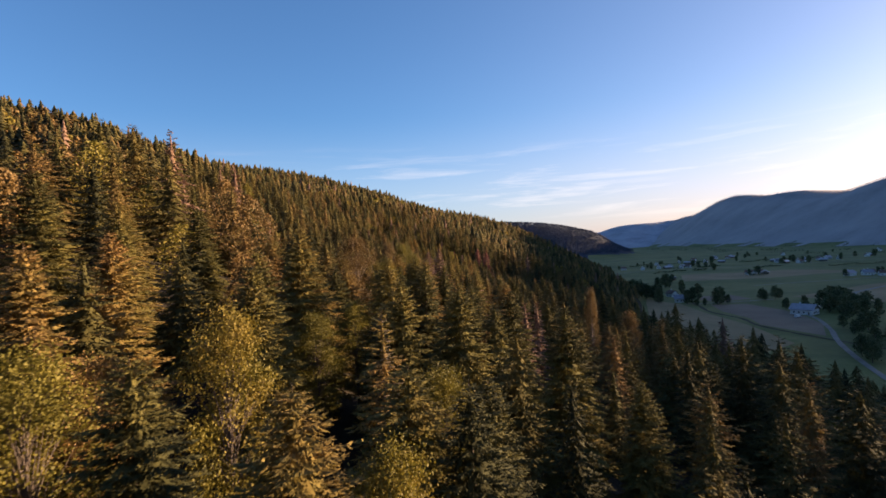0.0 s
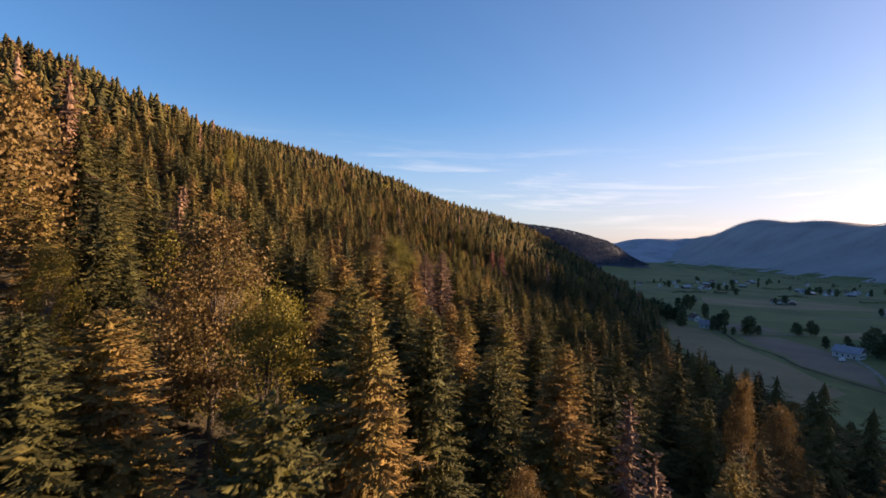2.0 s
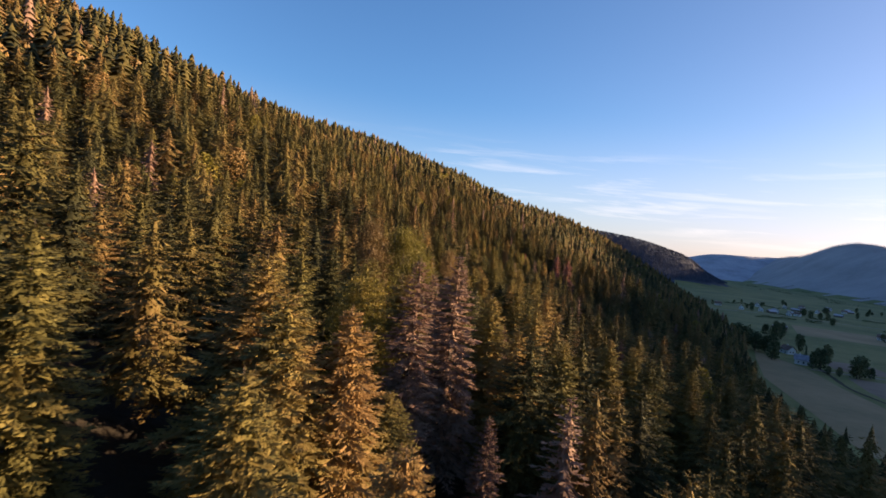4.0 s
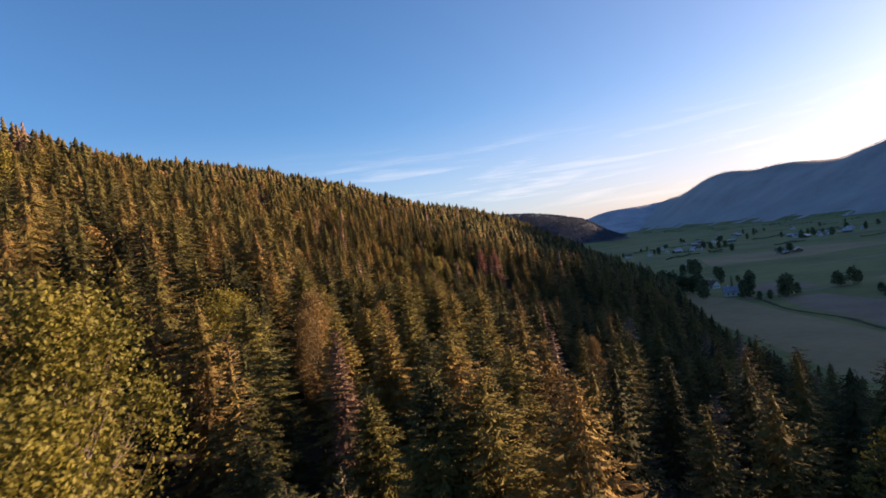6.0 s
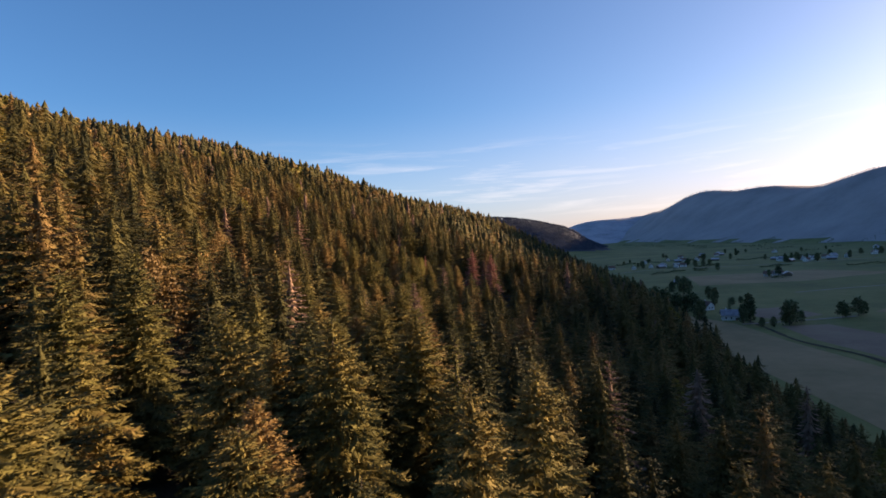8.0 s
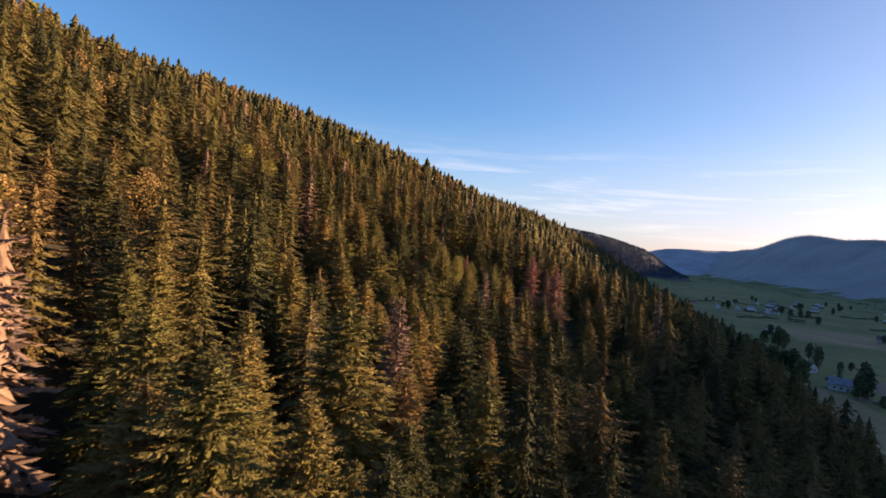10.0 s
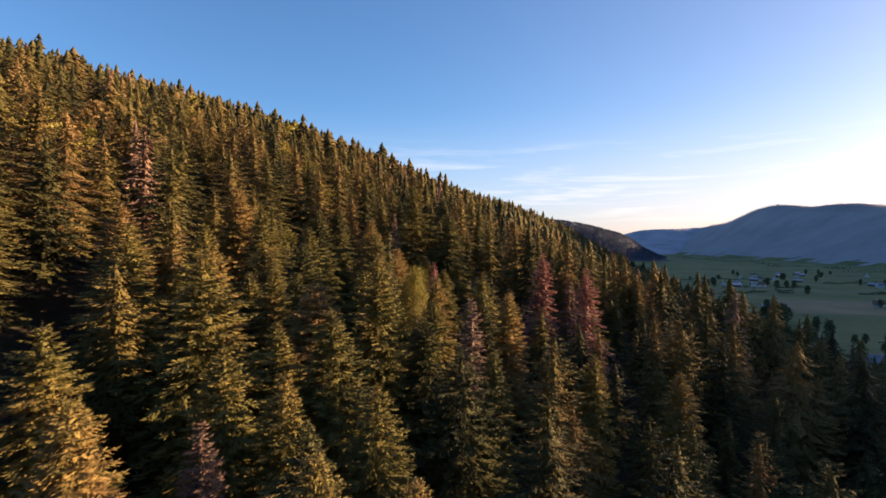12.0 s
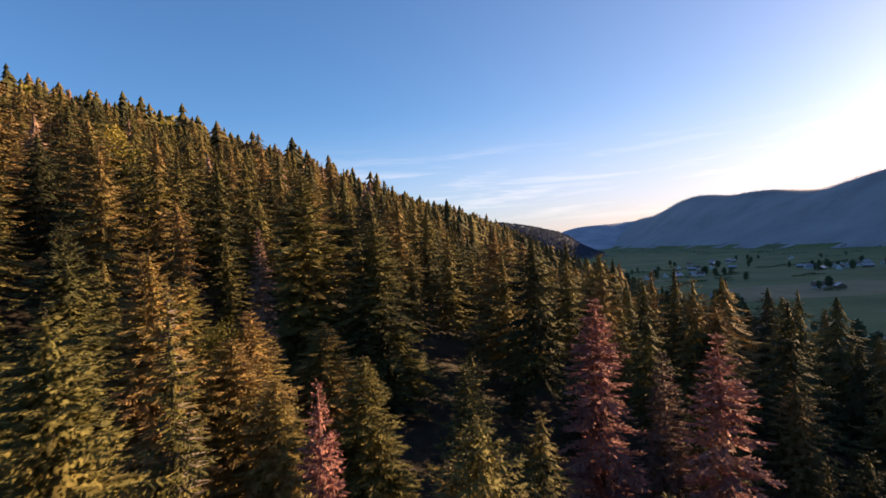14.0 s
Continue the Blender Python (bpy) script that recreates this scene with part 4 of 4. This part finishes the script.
# ---- houses ----
def house_proto(w, l, h, pitch, wall_mat, roof_mat, label, windows=3, gable_planks=False, group="houses of the valley", name="house"):
    """A gabled house: w across the gable, l along the ridge, eaves at h."""
    top = new(name)
    tagged(top, label, "house", group)
    rise = w / 2 * math.tan(radians(pitch))
    bm = bmesh.new()
    prof = [(-w / 2, -1.0), (w / 2, -1.0), (w / 2, h), (0, h + rise), (-w / 2, h)]
    a = [bm.verts.new((px, -l / 2, pz)) for px, pz in prof]
    b2 = [bm.verts.new((px, l / 2, pz)) for px, pz in prof]
    bm.faces.new(a)
    bm.faces.new(b2[::-1])
    for i in range(5):
        j = (i + 1) % 5
        bm.faces.new((a[i], b2[i], b2[j], a[j]))
    part("wall", bm, wall_mat, top)
    bm = bmesh.new()
    o, th = 0.9, 0.28
    s = rise / (w / 2)
    for sg in (-1, 1):
        pr = [(0, h + rise + th), (sg * (w / 2 + o), h - o * s + th), (sg * (w / 2 + o), h - o * s + 0.02), (0, h + rise + 0.02)]
        f = [bm.verts.new((px, -l / 2 - o, pz)) for px, pz in pr]
        g = [bm.verts.new((px, l / 2 + o, pz)) for px, pz in pr]
        bm.faces.new(f)
        bm.faces.new(g[::-1])
        for i in range(4):
            j = (i + 1) % 4
            bm.faces.new((f[i], g[i], g[j], f[j]))
    roof = part("roof", bm, roof_mat, top)
    bm = bmesh.new()
    box(bm, w * 0.12, w * 0.12 + 0.9, l * 0.2, l * 0.2 + 0.7, h + rise * 0.4, h + rise + 1.1)
    part("chimney", bm, PLASTER, roof)
    for side in (-1, 1):
        for k in range(windows):
            c = (k + 0.5) / windows * w * 0.8 - w * 0.4
            for lev in ((1.2, 2.5), (3.6, 4.8)) if h > 4.4 else ((1.2, 2.5),):
                if lev[1] > h:
                    continue
                bm = bmesh.new()
                y = side * (l / 2 + 0.02)
                box(bm, c - 0.55, c + 0.55, y - 0.05, y + 0.05, lev[0], lev[1])
                part("window", bm, GLASS, top)
    for k in range(windows):
        c = (k + 0.5) / windows * l * 0.86 - l * 0.43
        for side in (-1, 1):
            bm = bmesh.new()
            x = side * (w / 2 + 0.02)
            if k == 0 and side == -1:
                box(bm, x - 0.06, x + 0.06, c - 0.55, c + 0.55, 0.0, 2.1)
                part("door", bm, PLANK, top)
            else:
                box(bm, x - 0.05, x + 0.05, c - 0.55, c + 0.55, 1.2, 2.5)
                part("window", bm, GLASS, top)
    if gable_planks:
        bm = bmesh.new()
        f = [bm.verts.new(p) for p in ((-w / 2 * 0.92, -l / 2 - 0.08, h + 0.2), (w / 2 * 0.92, -l / 2 - 0.08, h + 0.2), (0, -l / 2 - 0.08, h + rise * 0.96))]
        g = [bm.verts.new((q.co.x, -l / 2 - 0.002, q.co.z)) for q in f]
        bm.faces.new(f)
        bm.faces.new(g[::-1])
        for i in range(3):
            bm.faces.new((f[i], g[i], g[(i + 1) % 3], f[(i + 1) % 3]))
        part("gable_boarding", bm, PLANK, top)
    return top


def set_down(ob, x, y, turn, copy=True, lift=0.0):
    m = Matrix.Translation((x, y, float(land(x, y)) + lift)) @ Matrix.Rotation(radians(turn), 4, 'Z')
    if copy:
        return copy_thing(ob, m)
    ob.matrix_basis = m
    return ob


barn = house_proto(11, 16, 4.2, 33, PLASTER, ROOF, "large white farmhouse with a wide grey roof", 4, True, "farmhouses", "farmhouse")
set_down(barn, 244, 438, 38, False)
far_a = house_proto(9, 12, 4.2, 36, PLASTER, ROOF, "white house with a grey gabled roof", 3)
far_b = house_proto(8, 10, 4.0, 38, PLASTER, REDROOF, "white house with a brown tiled roof", 2)
far_c = house_proto(9, 14, 3.4, 28, PLANK, METAL, "wooden barn with a pale metal roof", 2, name="barn")
set_down(far_a, 193, 560, 70, False)
set_down(far_b, 204, 622, 20, False)
set_down(far_c, 182, 655, 60, False)
VILLAGES = ((355, 1180, 80, 30, 8), (655, 1165, 60, 45, 13), (520, 770, 35, 20, 4), (418, 880, 18, 10, 3), (845, 1190, 60, 40, 6), (470, 1330, 110, 40, 6),
            (700, 1500, 160, 60, 7), (268, 826, 5, 5, 2), (980, 1350, 60, 60, 6))
spots = []
for vx, vy, sx, sy, count in VILLAGES:
    n = 0
    while n < count:
        px, py = vx + R.uniform(-1, 1) * sx, vy + R.uniform(-1, 1) * sy
        if px < forest_edge(py) + 12 or any((px - ax)**2 + (py - ay)**2 < 17**2 for ax, ay in spots):
            n += 0.2
            continue
        spots.append((px, py))
        set_down((far_a, far_b, far_b, far_c)[int(R.integers(4))], px, py, R.uniform(0, 180))
        n += 1

# a white van by the farmhouse
van = tagged(new("van"), "white delivery van parked beside the farmhouse", "van")
bm = bmesh.new()
prof = [(-2.5, 0.45), (2.5, 0.45), (2.5, 1.2), (1.75, 1.35), (1.2, 2.15), (-2.45, 2.2)]
a = [bm.verts.new((px, -0.95, pz)) for px, pz in prof]
b2 = [bm.verts.new((px, 0.95, pz)) for px, pz in prof]
bm.faces.new(a)
bm.faces.new(b2[::-1])
for i in range(6):
    bm.faces.new((a[i], b2[i], b2[(i + 1) % 6], a[(i + 1) % 6]))
part("body", bm, WHITE, van)
bm = bmesh.new()
vs = [bm.verts.new(p) for p in ((1.72, -0.8, 1.42), (1.72, 0.8, 1.42), (1.28, 0.75, 2.08), (1.28, -0.75, 2.08))]
vs2 = [bm.verts.new((q.co.x + 0.04, q.co.y, q.co.z + 0.03)) for q in vs]
bm.faces.new(vs)
bm.faces.new(vs2)
for i in range(4):
    bm.faces.new((vs[i], vs[(i + 1) % 4], vs2[(i + 1) % 4], vs2[i]))
part("windscreen", bm, GLASS, van)
for wx_ in (-1.6, 1.6):
    for wy_ in (-0.88, 0.88):
        bm = bmesh.new()
        bmesh.ops.create_cone(bm, cap_ends=True, segments=14, radius1=0.36, radius2=0.36, depth=0.24, matrix=Matrix.Translation((wx_, wy_, 0.36)) @ Matrix.Rotation(radians(90), 4, 'X'))
        part("wheel", bm, RUBBER, van)
set_down(van, 229, 420, 30, False, 0.14)

# ---- valley trees and hedges ----
vt = []
for i in range(3):
    cv, ct, lv, lt = leafy_crown(R, 14, (4.0, 4.6, 3.0)[i], (1.0, 1.5, 0.6)[i], 96, 12, 1.15)
    vt.append(tree_thing("valley_tree", "dark green broadleaf tree standing in the meadows", "valley trees", (cv, ct), DARKLEAF, stem(11, 0.3), (lv, lt)))
fir = tree_thing("valley_spruce", "tall dark spruce beside the farm", "valley trees", bough_crown(R, 17, 0.6, 0.36, 3.4, 0.8, 7, 4), DARKLEAF, stem(17, 0.3))
first = [True, True, True, True]


def valley_tree(kind, x, y, s, wide=1.0):
    src = (vt + [fir])[kind]
    m = Matrix.Translation((x, y, float(land(x, y)) - 0.1)) @ Matrix.Rotation(R.uniform(0, 6.28), 4, 'Z')
    if first[kind]:
        first[kind] = False
        src.matrix_basis = m @ Matrix.Diagonal((s * wide, s * wide, s, 1))
        return
    o = copy_thing(src, m)
    o.scale = (s * wide, s * wide, s)


FARM_TREES = ((2, 197, 540, 1.15), (2, 181, 594, 1.25), (2, 178, 600, 1.1), (1, 172, 628, 1.2), (0, 166, 640, 1.1), (1, 176, 645, 1.0), (1, 236, 740, 1.1), (0, 228, 752, 0.9), (0, 214, 528, 0.55),
              (2, 221, 532, 0.95), (0, 226, 530, 0.6), (0, 236, 640, 0.5), (0, 246, 645, 0.5), (2, 238, 690, 0.9), (1, 272, 462, 1.1), (0, 279, 456, 1.1), (1, 287, 462, 1.2), (1, 294, 470, 1.0),
              (0, 268, 446, 0.9), (1, 300, 480, 1.0))
STREAM_TREES = ((0, 282, 440, 1.0), (1, 252, 402, 0.9), (0, 258, 408, 0.8), (1, 254, 452, 0.6), (2, 262, 470, 0.8), (0, 232, 356, 0.8), (1, 240, 362, 0.9), (0, 247, 368, 0.8), (1, 224, 350, 0.6),
                (1, 190, 292, 0.75), (0, 197, 300, 0.7), (1, 247, 470, 0.6), (0, 330, 540, 0.7), (0, 322, 532, 0.8), (1, 312, 520, 0.9), (0, 420, 1040, 0.9), (1, 432, 1150, 0.9), (0, 448, 1152, 0.9),
                (1, 462, 1156, 0.9), (3, 200, 575, 0.9), (3, 188, 612, 1.0))
FARM_GROVE = ((1, 165, 612, 1.35), (0, 170, 600, 1.2), (1, 162, 628, 1.4), (0, 175, 606, 1.0), (1, 231, 730, 1.3), (0, 237, 733, 1.1), (2, 170, 560, 1.15), (2, 173, 562, 1.05), (2, 191, 538, 1.0),
              (0, 200, 518, 0.5), (0, 194, 521, 0.45), (1, 213, 522, 1.1), (0, 217, 526, 1.15), (2, 225, 650, 1.1), (1, 263, 542, 0.8), (0, 267, 544, 0.7), (1, 278, 547, 0.9), (0, 283, 549, 0.7), (0, 262, 497, 0.5),
              (2, 216, 577, 1.2))
HOUSE_GROVE = ((1, 264, 441, 0.9), (1, 268, 431, 1.0), (0, 276, 441, 1.1), (1, 285, 452, 1.2), (0, 270, 419, 0.8), (0, 280, 426, 1.0), (1, 290, 439, 1.1), (2, 284, 417, 0.9),
               (1, 231, 372, 0.6), (1, 215, 319, 0.7), (0, 221, 315, 0.8), (1, 227, 322, 0.8), (0, 239, 339, 0.8), (1, 185, 277, 0.8), (0, 190, 283, 0.8))
for k, x, y, s in FARM_TREES + STREAM_TREES + FARM_GROVE + HOUSE_GROVE:
    valley_tree(k, x, y, s)
for vx, vy, sx, sy, count in VILLAGES:
    for i in range(int(count * 1.1) + 2):
        px, py = vx + R.uniform(-1.2, 1.2) * sx, vy + R.uniform(-1.3, 1.3) * sy
        if px > forest_edge(py) + 8 and all((px - ax)**2 + (py - ay)**2 > 9**2 for ax, ay in spots):
            valley_tree(int(R.integers(3)), px, py, R.uniform(0.55, 1.0))
HEDGES = (((300, 1010), (380, 1075)), ((430, 1150), (480, 1162)), ((560, 1250), (760, 1290)), ((600, 1000), (780, 960)), ((330, 1300), (520, 1340)), ((250, 352), (330, 330)), ((500, 1060), (560, 1075)), ((640, 1240), (720, 1250)), ((385, 1052), (410, 1056)), ((372, 1130), (392, 1134)), ((395, 850), (412, 846)), ((405, 1100), (430, 1098)))
for (ax, ay), (bx, by) in HEDGES:
    ln = math.hypot(bx - ax, by - ay)
    n = int(ln * 9)
    f = R.random(n)
    P = np.stack([ax + (bx - ax) * f + R.normal(size=n) * 1.2, ay + (by - ay) * f + R.normal(size=n) * 1.2, np.zeros(n)], 1)
    P[:, 2] = land(P[:, 0], P[:, 1]) + R.random(n)**0.8 * (2.6 + 1.6 * np.sin(f * ln * 0.13 + ax)) + 0.1
    D = unit(R.normal(size=(n, 3)))
    v, t = sprays(P, D, unit(np.cross(D, R.normal(size=(n, 3)))), R.uniform(0.8, 1.5, n), R.uniform(0.3, 0.7, n), 0.1)
    hd = new("hedge", mesh_of("hedge", v, t, [DARKLEAF]))
    tagged(hd, "dark green field hedge of mixed bushes", "hedge", "hedges of the valley")
